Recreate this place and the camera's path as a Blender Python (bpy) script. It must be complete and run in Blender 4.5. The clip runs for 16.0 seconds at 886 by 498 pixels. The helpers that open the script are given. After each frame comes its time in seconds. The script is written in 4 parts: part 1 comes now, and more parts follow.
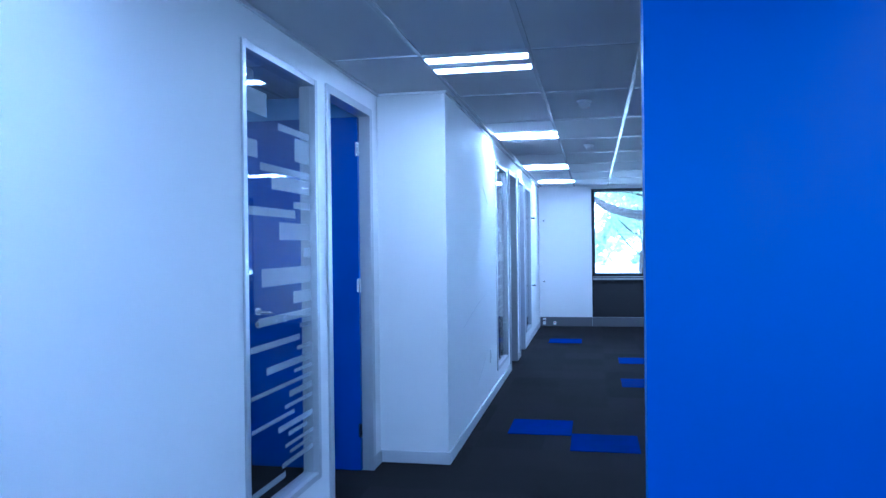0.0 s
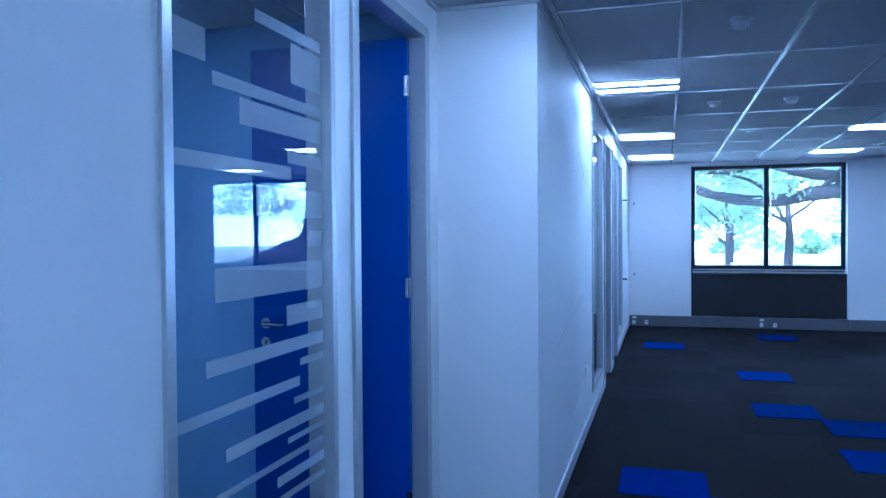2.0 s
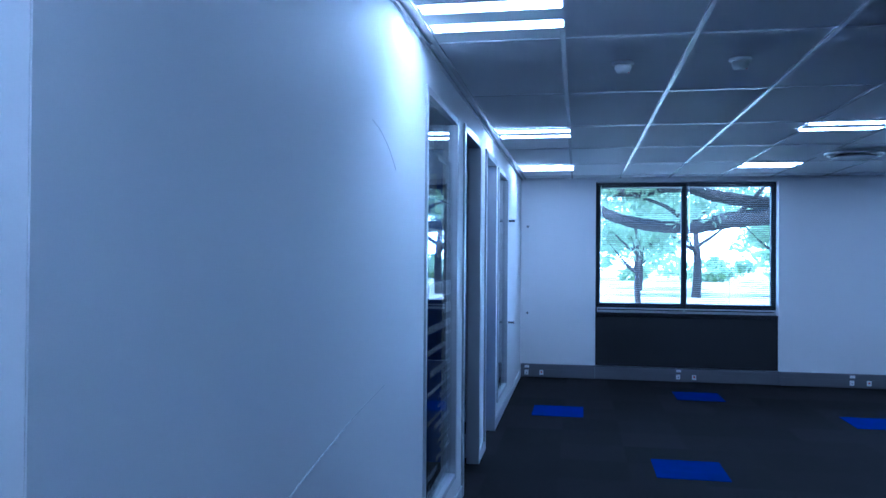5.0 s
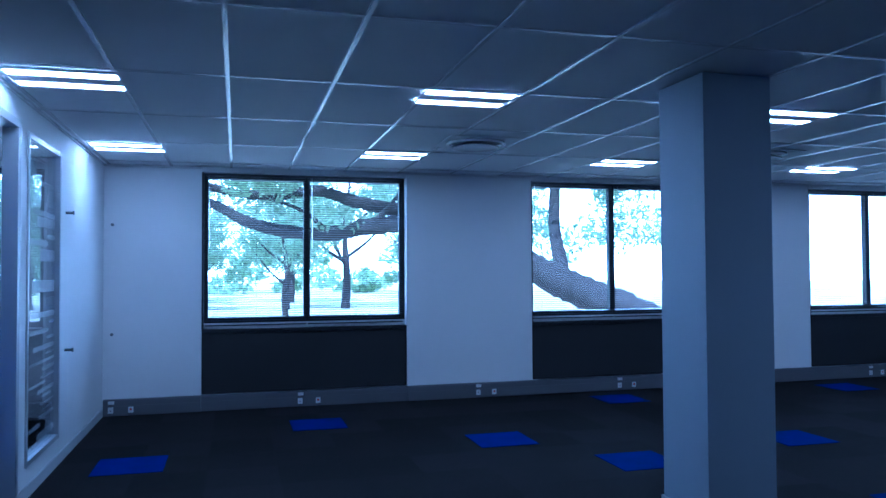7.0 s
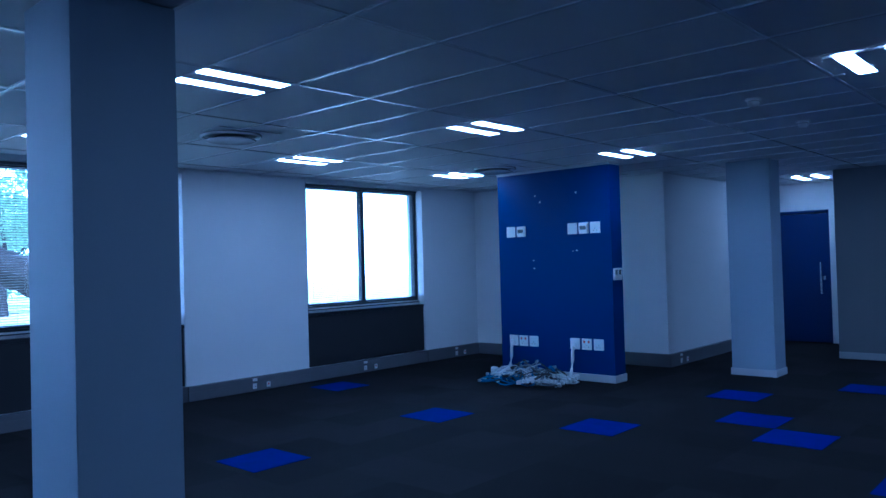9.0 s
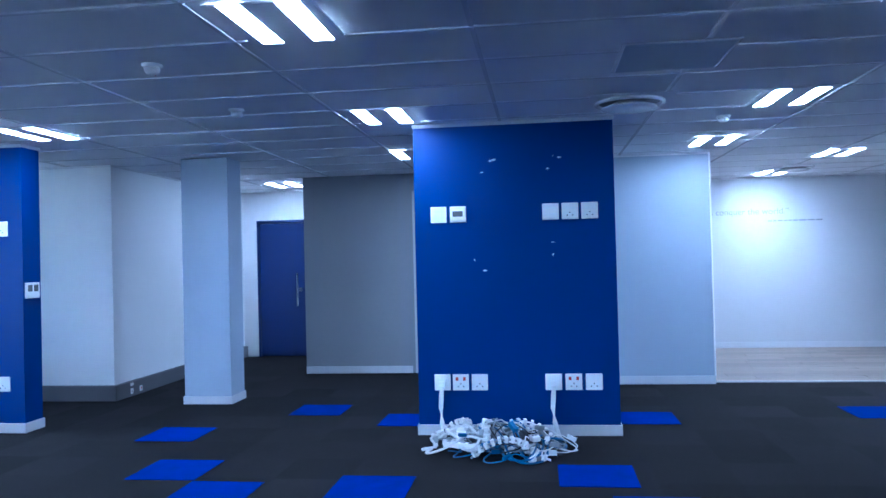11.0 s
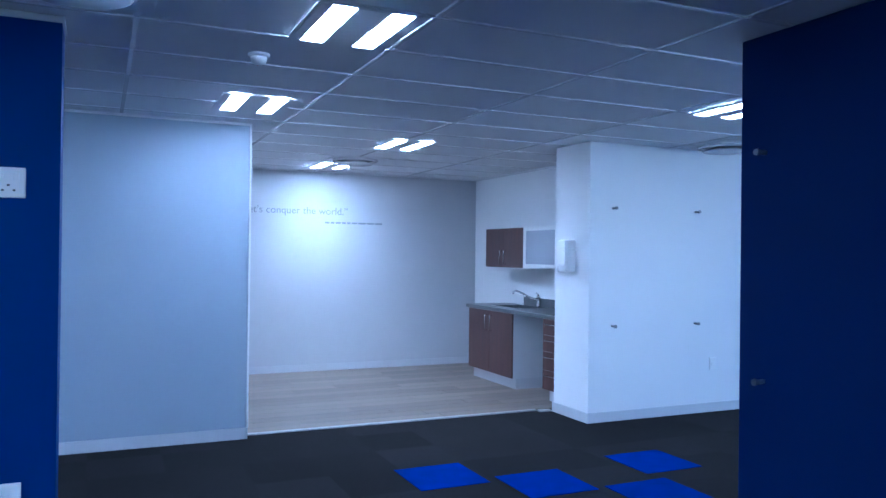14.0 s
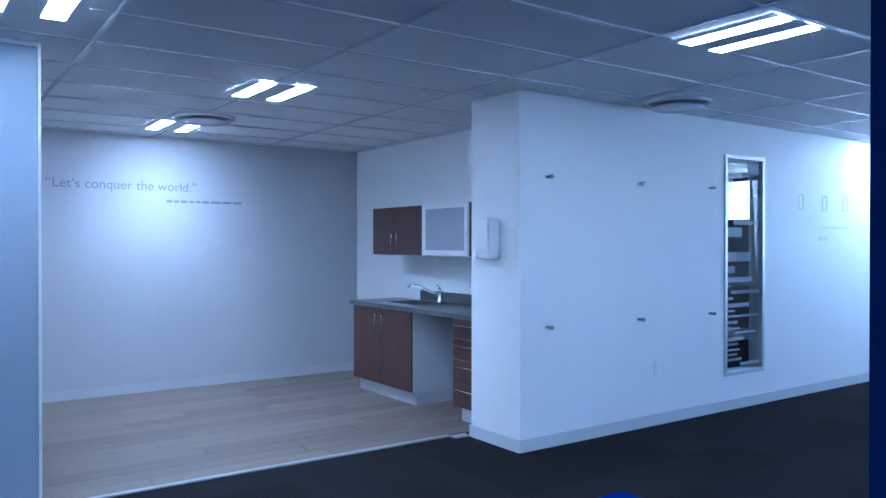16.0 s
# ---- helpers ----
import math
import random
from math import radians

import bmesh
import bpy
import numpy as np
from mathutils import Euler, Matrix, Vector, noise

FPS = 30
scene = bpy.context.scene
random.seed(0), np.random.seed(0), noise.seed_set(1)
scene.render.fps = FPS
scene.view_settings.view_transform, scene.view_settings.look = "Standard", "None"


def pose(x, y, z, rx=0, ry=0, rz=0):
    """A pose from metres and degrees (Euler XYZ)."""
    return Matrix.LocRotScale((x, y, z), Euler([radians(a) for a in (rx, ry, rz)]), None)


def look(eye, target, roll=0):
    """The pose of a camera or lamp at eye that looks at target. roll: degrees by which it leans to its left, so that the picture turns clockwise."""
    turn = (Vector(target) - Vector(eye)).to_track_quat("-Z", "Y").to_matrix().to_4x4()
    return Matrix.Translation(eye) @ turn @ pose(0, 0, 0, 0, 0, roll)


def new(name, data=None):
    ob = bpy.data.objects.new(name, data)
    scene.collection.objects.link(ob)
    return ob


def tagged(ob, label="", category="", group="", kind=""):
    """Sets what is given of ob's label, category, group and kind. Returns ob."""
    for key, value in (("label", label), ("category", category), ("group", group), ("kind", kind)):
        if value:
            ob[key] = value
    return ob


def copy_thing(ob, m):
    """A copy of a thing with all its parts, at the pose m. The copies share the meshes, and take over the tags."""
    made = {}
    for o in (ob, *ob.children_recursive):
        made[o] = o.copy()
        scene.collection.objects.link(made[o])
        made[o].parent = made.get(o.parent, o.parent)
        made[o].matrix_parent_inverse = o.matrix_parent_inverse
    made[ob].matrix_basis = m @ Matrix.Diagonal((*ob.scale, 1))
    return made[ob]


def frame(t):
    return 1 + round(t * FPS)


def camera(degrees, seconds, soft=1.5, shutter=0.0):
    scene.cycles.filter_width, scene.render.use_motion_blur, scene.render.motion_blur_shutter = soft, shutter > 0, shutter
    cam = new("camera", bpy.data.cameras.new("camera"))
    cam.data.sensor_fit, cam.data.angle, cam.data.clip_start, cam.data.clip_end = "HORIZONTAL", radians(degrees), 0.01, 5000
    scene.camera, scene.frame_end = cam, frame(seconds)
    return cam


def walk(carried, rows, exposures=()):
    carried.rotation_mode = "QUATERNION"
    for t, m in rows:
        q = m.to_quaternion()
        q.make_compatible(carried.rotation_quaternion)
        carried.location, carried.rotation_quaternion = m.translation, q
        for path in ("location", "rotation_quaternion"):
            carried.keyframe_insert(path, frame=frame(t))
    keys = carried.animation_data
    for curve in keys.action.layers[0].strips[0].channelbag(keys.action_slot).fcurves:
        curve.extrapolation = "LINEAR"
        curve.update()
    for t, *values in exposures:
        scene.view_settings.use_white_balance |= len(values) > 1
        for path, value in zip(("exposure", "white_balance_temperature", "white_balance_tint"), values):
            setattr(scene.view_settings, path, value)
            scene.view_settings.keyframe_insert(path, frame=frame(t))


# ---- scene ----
cam = camera(60.6, 16.0)
PATH = [
    (0, (0.035, -0.485, 1.491), (-0.355, 1.477, 1.483), -0.7),
    (0.5, (-0.082, -0.141, 1.487), (-0.55, 1.804, 1.479), -1),
    (1, (-0.182, 0.254, 1.472), (-0.729, 2.177, 1.458), -1.1),
    (1.5, (-0.272, 0.669, 1.48), (-0.847, 2.584, 1.452), -0.9),
    (2, (-0.386, 1.114, 1.478), (-0.949, 3.033, 1.438), -0.4),
    (2.5, (-0.409, 1.491, 1.47), (-0.99, 3.404, 1.418), -0.7),
    (3, (-0.425, 1.873, 1.455), (-1.031, 3.779, 1.409), -1.1),
    (5.3, (-0.181, 3.973, 1.536), (-0.429, 5.957, 1.566), 0.2),
    (5.5, (-0.151, 4.156, 1.532), (-0.318, 6.148, 1.567), -0.1),
    (6, (-0.043, 4.52, 1.5), (0.026, 6.518, 1.553), -0.3),
    (6.5, (0.166, 4.878, 1.491), (0.442, 6.858, 1.544), -0.3),
    (7, (0.351, 5.223, 1.448), (0.877, 7.152, 1.505), -0.3),
    (7.5, (0.593, 5.491, 1.395), (1.406, 7.317, 1.455), -0.8),
    (8, (0.942, 5.669, 1.391), (1.968, 7.385, 1.439), -0.8),
    (8.5, (1.233, 5.902, 1.41), (2.487, 7.46, 1.454), -1.2),
    (9, (1.645, 5.91, 1.433), (3.134, 7.244, 1.47), -1.6),
    (9.5, (1.929, 6.01, 1.421), (3.623, 7.072, 1.457), -1.6),
    (10, (2.369, 6.07, 1.394), (4.218, 6.832, 1.43), -1.2),
    (10.2, (2.611, 6.041, 1.383), (4.502, 6.689, 1.416), -1.4),
    (12.3, (4.111, 5.285, 1.525), (6.091, 5.006, 1.563), 0.2),
    (12.5, (4.317, 5.263, 1.512), (6.284, 4.903, 1.547), 0.4),
    (13, (4.649, 5.178, 1.535), (6.581, 4.661, 1.544), 0.6),
    (13.5, (5.225, 5.037, 1.535), (7.111, 4.371, 1.529), 0.9),
    (14, (5.655, 4.986, 1.513), (7.477, 4.161, 1.526), 0.7),
    (14.5, (6.068, 4.872, 1.492), (7.853, 3.969, 1.492), 0.7),
    (15, (6.401, 4.777, 1.49), (8.148, 3.804, 1.482), 1.4),
    (15.5, (6.82, 4.732, 1.498), (8.496, 3.64, 1.485), 1.1),
    (16, (7.296, 4.432, 1.47), (8.938, 3.289, 1.456), 0.0),
]
# light levels: sky, sun and the lamps; the picture's own brightness and tint along the way
SKY, SUN, LAMPS, BEAM = 0.15, 5.0, 7.5, 2.2
EXPOSURE = [(0.0, 2.65, 3800, 10), (0.5, 2.25, 3750, 10), (1.5, 2.1, 3700, 10), (2.5, 2.25, 3700, 10), (3.2, 2.25, 3700, 10), (5.5, 1.55, 3750, 10), (6.5, 1.45, 3680, 10), (7.0, 1.3, 3620, 10), (8.0, 1.2, 3560, 10), (8.5, 1.2, 3550, 10), (9.0, 1.4, 3500, 10), (9.5, 1.65, 3500, 10), (10.0, 2.45, 3700, 10), (12.5, 3.5, 4250, 10), (13.0, 3.15, 4180, 10), (14.0, 2.95, 4080, 10), (15.0, 2.9, 4080, 10), (16.0, 2.65, 4080, 10)]
walk(cam, [(t, look(eye, aim, lean)) for t, eye, aim, lean in PATH], EXPOSURE)


# ---- world, sun, exposure ----
world = bpy.data.worlds.new("sky")
scene.world = world
world.use_nodes = True
wn = world.node_tree
sky = wn.nodes.new("ShaderNodeTexSky")
sky.sky_type = "NISHITA"
sky.sun_disc = False
sky.sun_elevation = radians(52)
sky.sun_rotation = radians(200)
wn.nodes["Background"].inputs[1].default_value = SKY
wn.links.new(sky.outputs[0], wn.nodes["Background"].inputs[0])
sun_data = bpy.data.lights.new("sun", "SUN")
sun_data.energy, sun_data.angle, sun_data.color = SUN, radians(0.5), (1.0, 0.95, 0.86)
sun = new("sun", sun_data)
sun.matrix_world = look((-6, -13, 20), (0, 0, 0))


# the sky's light in the openings of the southern windows
DAYLIGHT = 9.0
for wx in (1.7, 5.7, 9.7):
    day = bpy.data.lights.new("window_daylight", "AREA")
    day.shape, day.size, day.size_y = "RECTANGLE", 2.0, 1.45
    day.energy, day.color = DAYLIGHT, (0.86, 0.94, 1.0)
    new("window_daylight", day).matrix_world = look((wx, -6.03, 1.7), (wx, 0.0, 1.2))


# ---- materials ----
def material(name, color, rough=0.6, metal=0.0, spread=0.12, scale=6.0, fine=120.0, bump=0.1, emit=0.0, coat=0.0, per_piece=0.0, stretch=None, spec=0.5):
    """A surface with variation at two scales, a fine relief and, for pieces, a shade of its own."""
    m = bpy.data.materials.new(name)
    m.use_nodes = True
    nt = m.node_tree
    b = nt.nodes["Principled BSDF"]
    L = nt.links.new
    geo = nt.nodes.new("ShaderNodeTexCoord")
    mp = nt.nodes.new("ShaderNodeMapping")
    if stretch:
        mp.inputs["Scale"].default_value = stretch
    L(geo.outputs["Object"], mp.inputs[0])
    vec = mp.outputs[0]
    if per_piece:
        info = nt.nodes.new("ShaderNodeObjectInfo")
        off = nt.nodes.new("ShaderNodeVectorMath")
        off.operation = "MULTIPLY_ADD"
        off.inputs[1].default_value = (37.0, 91.0, 53.0)
        L(info.outputs["Random"], off.inputs[0])
        L(vec, off.inputs[2])
        vec = off.outputs[0]
    big = nt.nodes.new("ShaderNodeTexNoise")
    big.inputs["Scale"].default_value, big.inputs["Detail"].default_value = scale, 5.0
    L(vec, big.inputs["Vector"])
    small = nt.nodes.new("ShaderNodeTexNoise")
    small.inputs["Scale"].default_value, small.inputs["Detail"].default_value = fine, 3.0
    L(vec, small.inputs["Vector"])
    both = nt.nodes.new("ShaderNodeMath")
    both.operation = "MULTIPLY_ADD"
    both.inputs[1].default_value = 0.5
    half = nt.nodes.new("ShaderNodeMath")
    half.operation = "MULTIPLY"
    half.inputs[1].default_value = 0.5
    L(small.outputs["Fac"], half.inputs[0])
    L(big.outputs["Fac"], both.inputs[0])
    L(half.outputs[0], both.inputs[2])
    fac = both.outputs[0]
    if per_piece:
        pp = nt.nodes.new("ShaderNodeMath")
        pp.operation = "MULTIPLY_ADD"
        pp.inputs[1].default_value = per_piece
        L(info.outputs["Random"], pp.inputs[0])
        L(fac, pp.inputs[2])
        sub = nt.nodes.new("ShaderNodeMath")
        sub.operation = "SUBTRACT"
        sub.inputs[1].default_value = per_piece / 2
        L(pp.outputs[0], sub.inputs[0])
        fac = sub.outputs[0]
    ramp = nt.nodes.new("ShaderNodeValToRGB")
    ramp.color_ramp.elements[0].position, ramp.color_ramp.elements[1].position = 0.25, 0.75
    lo = [max(0.0, c * (1 - spread)) for c in color]
    hi = [min(1.0, c * (1 + spread)) for c in color]
    ramp.color_ramp.elements[0].color = (*lo, 1)
    ramp.color_ramp.elements[1].color = (*hi, 1)
    L(fac, ramp.inputs[0])
    L(ramp.outputs[0], b.inputs["Base Color"])
    rr = nt.nodes.new("ShaderNodeMapRange")
    rr.inputs["To Min"].default_value, rr.inputs["To Max"].default_value = max(0.02, rough - 0.08), min(1.0, rough + 0.08)
    L(big.outputs["Fac"], rr.inputs["Value"])
    L(rr.outputs[0], b.inputs["Roughness"])
    b.inputs["Metallic"].default_value = metal
    b.inputs["Specular IOR Level"].default_value = spec
    b.inputs["Coat Weight"].default_value = coat
    if bump:
        bp = nt.nodes.new("ShaderNodeBump")
        bp.inputs["Strength"].default_value, bp.inputs["Distance"].default_value = bump, 0.002
        L(small.outputs["Fac"], bp.inputs["Height"])
        L(bp.outputs[0], b.inputs["Normal"])
    if emit:
        b.inputs["Emission Color"].default_value = (*color, 1)
        b.inputs["Emission Strength"].default_value = emit
    return m


WHITE = material("white_paint", (0.78, 0.78, 0.78), 0.55, spread=0.03, scale=1.3, fine=260, bump=0.06)
GREY = material("pale_grey_paint", (0.50, 0.51, 0.53), 0.55, spread=0.04, scale=1.3, fine=260, bump=0.06)
BLUEGREY = material("blue_grey_paint", (0.35, 0.40, 0.48), 0.55, spread=0.05, scale=1.3, fine=260, bump=0.06)
DARKGREY = material("slate_grey_paint", (0.24, 0.25, 0.27), 0.55, spread=0.05, scale=1.3, fine=260, bump=0.06)
BLUE = material("blue_paint", (0.004, 0.075, 0.42), 0.5, spread=0.06, scale=1.6, fine=240, bump=0.06)
NAVY = material("navy_side", (0.002, 0.010, 0.062), 0.8, spread=0.1, scale=1.6, fine=240, bump=0.1, spec=0.12)
DOORNAVY = material("navy_door_lacquer", (0.003, 0.018, 0.11), 0.5, spread=0.06, scale=2, fine=120, bump=0.03)
MIDBLUE = material("mid_blue_paint", (0.30, 0.45, 0.72), 0.5, spread=0.05, scale=1.6, fine=240, bump=0.06)
DEEPBLUE = material("deep_blue_paint", (0.0015, 0.026, 0.15), 0.5, spread=0.07, scale=1.6, fine=240, bump=0.06, spec=0.2)
DOORBLUE = material("blue_door_lacquer", (0.003, 0.045, 0.30), 0.4, spread=0.05, scale=2, fine=120, bump=0.03)
CEIL = material("ceiling_tile", (0.74, 0.74, 0.75), 0.75, spread=0.06, scale=1.1, fine=420, bump=0.25)
TEE = material("ceiling_tee_enamel", (0.78, 0.78, 0.79), 0.2, spread=0.03, bump=0.0)
ALU = material("silver_aluminium", (0.52, 0.53, 0.55), 0.36, metal=0.55, spread=0.05, fine=90, bump=0.03)
CHROME = material("chrome", (0.8, 0.8, 0.8), 0.15, metal=1.0, spread=0.04, bump=0.0)
BLACKFRAME = material("black_window_frame", (0.012, 0.013, 0.016), 0.4, spread=0.2, fine=60, bump=0.03)
PANEL = material("charcoal_board", (0.016, 0.016, 0.018), 0.7, spread=0.25, scale=3, fine=160, bump=0.1)
SLAT = material("dark_blind_slat", (0.035, 0.04, 0.055), 0.38, spread=0.1, bump=0.0)
TRUNK = material("grey_trunking", (0.13, 0.13, 0.14), 0.5, spread=0.1, scale=3, fine=140, bump=0.05)
SKIRT = material("grey_skirting", (0.55, 0.56, 0.58), 0.4, spread=0.06, scale=3, fine=140, bump=0.03)
PLASTIC = material("white_plastic", (0.8, 0.8, 0.79), 0.3, spread=0.03, bump=0.0)
DARKPL = material("dark_plastic", (0.03, 0.03, 0.035), 0.35, spread=0.1, bump=0.0)
SCREEN = material("grey_display", (0.12, 0.13, 0.13), 0.2, spread=0.1, bump=0.0)
REDPL = material("red_plastic", (0.45, 0.04, 0.03), 0.35, spread=0.1, bump=0.0)
FILLER = material("white_filler", (0.75, 0.75, 0.74), 0.9, spread=0.1, fine=200, bump=0.4)
WOOD = material("dark_walnut_laminate", (0.072, 0.032, 0.025), 0.38, spread=0.5, scale=3.0, fine=40, bump=0.05, stretch=(9, 9, 0.8))
STONE = material("grey_worktop", (0.10, 0.105, 0.11), 0.3, spread=0.3, scale=40, fine=220, bump=0.02)
PLANK = material("greige_plank", (0.185, 0.15, 0.12), 0.42, spread=0.38, scale=2.0, fine=26, bump=0.06, per_piece=0.3, stretch=(8, 0.8, 8))
LINED = material("cool_white_board", (0.6, 0.61, 0.63), 0.4, spread=0.03, bump=0.02)
FROST = material("frosted_film", (0.72, 0.75, 0.78), 0.75, spread=0.03, bump=0.05)
CABLE_W = material("white_cable", (0.72, 0.72, 0.7), 0.45, spread=0.08, bump=0.0)
CABLE_B = material("blue_cable", (0.02, 0.13, 0.3), 0.45, spread=0.15, bump=0.0)
CABLE_G = material("grey_cable", (0.25, 0.27, 0.29), 0.45, spread=0.15, bump=0.0)
BLUETILE = material("blue_carpet_tile", (0.003, 0.021, 0.19), 0.95, spread=0.3, scale=8, fine=320, bump=0.6, per_piece=0.25, spec=0.05)
STEEL = material("brushed_steel", (0.22, 0.23, 0.24), 0.35, metal=0.9, spread=0.1, bump=0.0)
GREYGLASS = material("frosted_grey_glass", (0.33, 0.35, 0.40), 0.35, spread=0.06, scale=3, bump=0.0)
LETTER = material("grey_lettering", (0.24, 0.25, 0.27), 0.5, spread=0.05, bump=0.0)
BARK = material("bark", (0.055, 0.048, 0.044), 0.9, spread=0.45, scale=3, fine=14, bump=0.7, spec=0.1)
LEAF = material("leaves", (0.115, 0.17, 0.06), 0.6, spread=0.5, scale=1.2, fine=9, bump=0.0, spec=0.2)
GRASS = material("dry_pale_grass", (0.48, 0.46, 0.36), 0.95, spread=0.25, scale=0.4, fine=9, bump=0.3, spec=0.05)
FACADE = material("pale_render_wall", (0.6, 0.58, 0.54), 0.85, spread=0.1, scale=1, fine=40, bump=0.2)
LAMP = material("lamp_diffuser", (1.0, 0.97, 0.93), 0.5, spread=0.0, bump=0.0, emit=LAMPS)

lnt = LEAF.node_tree
l_t, l_m = lnt.nodes.new("ShaderNodeBsdfTranslucent"), lnt.nodes.new("ShaderNodeMixShader")
l_t.inputs[0].default_value = (0.52, 0.62, 0.40, 1)
l_m.inputs[0].default_value = 0.6
lnt.links.new(lnt.nodes["Principled BSDF"].outputs[0], l_m.inputs[1])
lnt.links.new(l_t.outputs[0], l_m.inputs[2])
lnt.links.new(l_m.outputs[0], lnt.nodes["Material Output"].inputs[0])

GLASS = bpy.data.materials.new("clear_glass")
GLASS.use_nodes = True
gnt = GLASS.node_tree
gnt.nodes.remove(gnt.nodes["Principled BSDF"])
g_t, g_g, g_m, g_f, g_p, g_a = (gnt.nodes.new(k) for k in ("ShaderNodeBsdfTransparent", "ShaderNodeBsdfGlossy", "ShaderNodeMixShader", "ShaderNodeLayerWeight", "ShaderNodeMath", "ShaderNodeMath"))
g_t.inputs[0].default_value = (0.96, 0.97, 0.98, 1)
g_g.inputs["Roughness"].default_value = 0.01
g_f.inputs["Blend"].default_value = 0.5
g_p.operation, g_a.operation = "POWER", "MULTIPLY_ADD"
g_p.inputs[1].default_value, g_a.inputs[1].default_value, g_a.inputs[2].default_value = 5.0, 0.9, 0.05
gnt.links.new(g_f.outputs["Facing"], g_p.inputs[0])
gnt.links.new(g_p.outputs[0], g_a.inputs[0])
gnt.links.new(g_a.outputs[0], g_m.inputs[0])
gnt.links.new(g_t.outputs[0], g_m.inputs[1])
gnt.links.new(g_g.outputs[0], g_m.inputs[2])
gnt.links.new(g_m.outputs[0], gnt.nodes["Material Output"].inputs[0])


fnt = FROST.node_tree
f_t, f_m = fnt.nodes.new("ShaderNodeBsdfTransparent"), fnt.nodes.new("ShaderNodeMixShader")
f_m.inputs[0].default_value = 0.38
fnt.links.new(f_t.outputs[0], f_m.inputs[1])
fnt.links.new(fnt.nodes["Principled BSDF"].outputs[0], f_m.inputs[2])
fnt.links.new(f_m.outputs[0], fnt.nodes["Material Output"].inputs[0])


def carpet_material():
    """Charcoal carpet laid in half-metre tiles: each tile a slightly different shade, looped pile, worn patches."""
    m = material("charcoal_carpet", (0.0165, 0.0158, 0.0165), 0.95, spread=0.35, scale=1.4, fine=300, bump=0.6, spec=0.06)
    nt = m.node_tree
    b = nt.nodes["Principled BSDF"]
    tc = nt.nodes.new("ShaderNodeTexCoord")
    mul = nt.nodes.new("ShaderNodeVectorMath")
    mul.operation = "MULTIPLY_ADD"
    mul.inputs[1].default_value, mul.inputs[2].default_value = (2, 2, 0), (0.7, 0.9, 0.5)
    fl = nt.nodes.new("ShaderNodeVectorMath")
    fl.operation = "FLOOR"
    wnz = nt.nodes.new("ShaderNodeTexWhiteNoise")
    nt.links.new(tc.outputs["Object"], mul.inputs[0])
    nt.links.new(mul.outputs[0], fl.inputs[0])
    nt.links.new(fl.outputs[0], wnz.inputs[0])
    old = b.inputs["Base Color"].links[0].from_socket
    mr = nt.nodes.new("ShaderNodeMapRange")
    mr.inputs["To Min"].default_value, mr.inputs["To Max"].default_value = 0.8, 1.25
    nt.links.new(wnz.outputs["Value"], mr.inputs["Value"])
    sc = nt.nodes.new("ShaderNodeVectorMath")
    sc.operation = "SCALE"
    nt.links.new(old, sc.inputs[0])
    nt.links.new(mr.outputs[0], sc.inputs["Scale"])
    nt.links.new(sc.outputs[0], b.inputs["Base Color"])
    return m


CARPET = carpet_material()


# ---- building blocks ----
def bx(bm, x0, y0, z0, x1, y1, z1, bevel=0.0):
    """Adds a box between two corners, its edges rounded by bevel."""
    r = bmesh.ops.create_cube(bm, size=1.0, matrix=Matrix.Translation(((x0 + x1) / 2, (y0 + y1) / 2, (z0 + z1) / 2)) @ Matrix.Diagonal((abs(x1 - x0), abs(y1 - y0), abs(z1 - z0), 1)))
    if bevel:
        es = {e for v in r["verts"] for e in v.link_edges}
        bmesh.ops.bevel(bm, geom=list(es), offset=bevel, segments=2, affect="EDGES", profile=0.6)
    return bm


def boxes(*rows, bevel=0.0):
    bm = bmesh.new()
    for r in rows:
        bx(bm, *r, bevel=bevel)
    return bm


def cyl(bm, r0, r1, h, m, seg=20):
    bmesh.ops.create_cone(bm, cap_ends=True, segments=seg, radius1=r0, radius2=r1, depth=h, matrix=m)
    return bm


def lathe(profile, seg=28):
    """A turned shape from (radius, height) pairs."""
    bm = bmesh.new()
    rings = []
    for r, z in profile:
        rings.append([bm.verts.new((r * math.cos(a), r * math.sin(a), z)) for a in (2 * math.pi * k / seg for k in range(seg))])
    for a, b in zip(rings, rings[1:]):
        for k in range(seg):
            bm.faces.new((a[k], a[(k + 1) % seg], b[(k + 1) % seg], b[k]))
    bm.faces.new(rings[-1])
    bm.faces.new(rings[0][::-1])
    bmesh.ops.recalc_face_normals(bm, faces=bm.faces)
    return bm


def tube(points, radii, seg=8):
    """A round tube along points; radii one value or one per point."""
    bm = bmesh.new()
    pts = [Vector(p) for p in points]
    rings = []
    for i, p in enumerate(pts):
        d = (pts[min(i + 1, len(pts) - 1)] - pts[max(i - 1, 0)]).normalized()
        u = d.cross(Vector((0.31, 0.17, 0.93))).normalized()
        w = d.cross(u)
        r = radii if isinstance(radii, float) else radii[i]
        rings.append([bm.verts.new(p + r * (math.cos(a) * u + math.sin(a) * w)) for a in (2 * math.pi * k / seg for k in range(seg))])
    for a, b in zip(rings, rings[1:]):
        for k in range(seg):
            bm.faces.new((a[k], a[(k + 1) % seg], b[(k + 1) % seg], b[k]))
    bm.faces.new(rings[0])
    bm.faces.new(rings[-1])
    bmesh.ops.recalc_face_normals(bm, faces=bm.faces)
    return bm


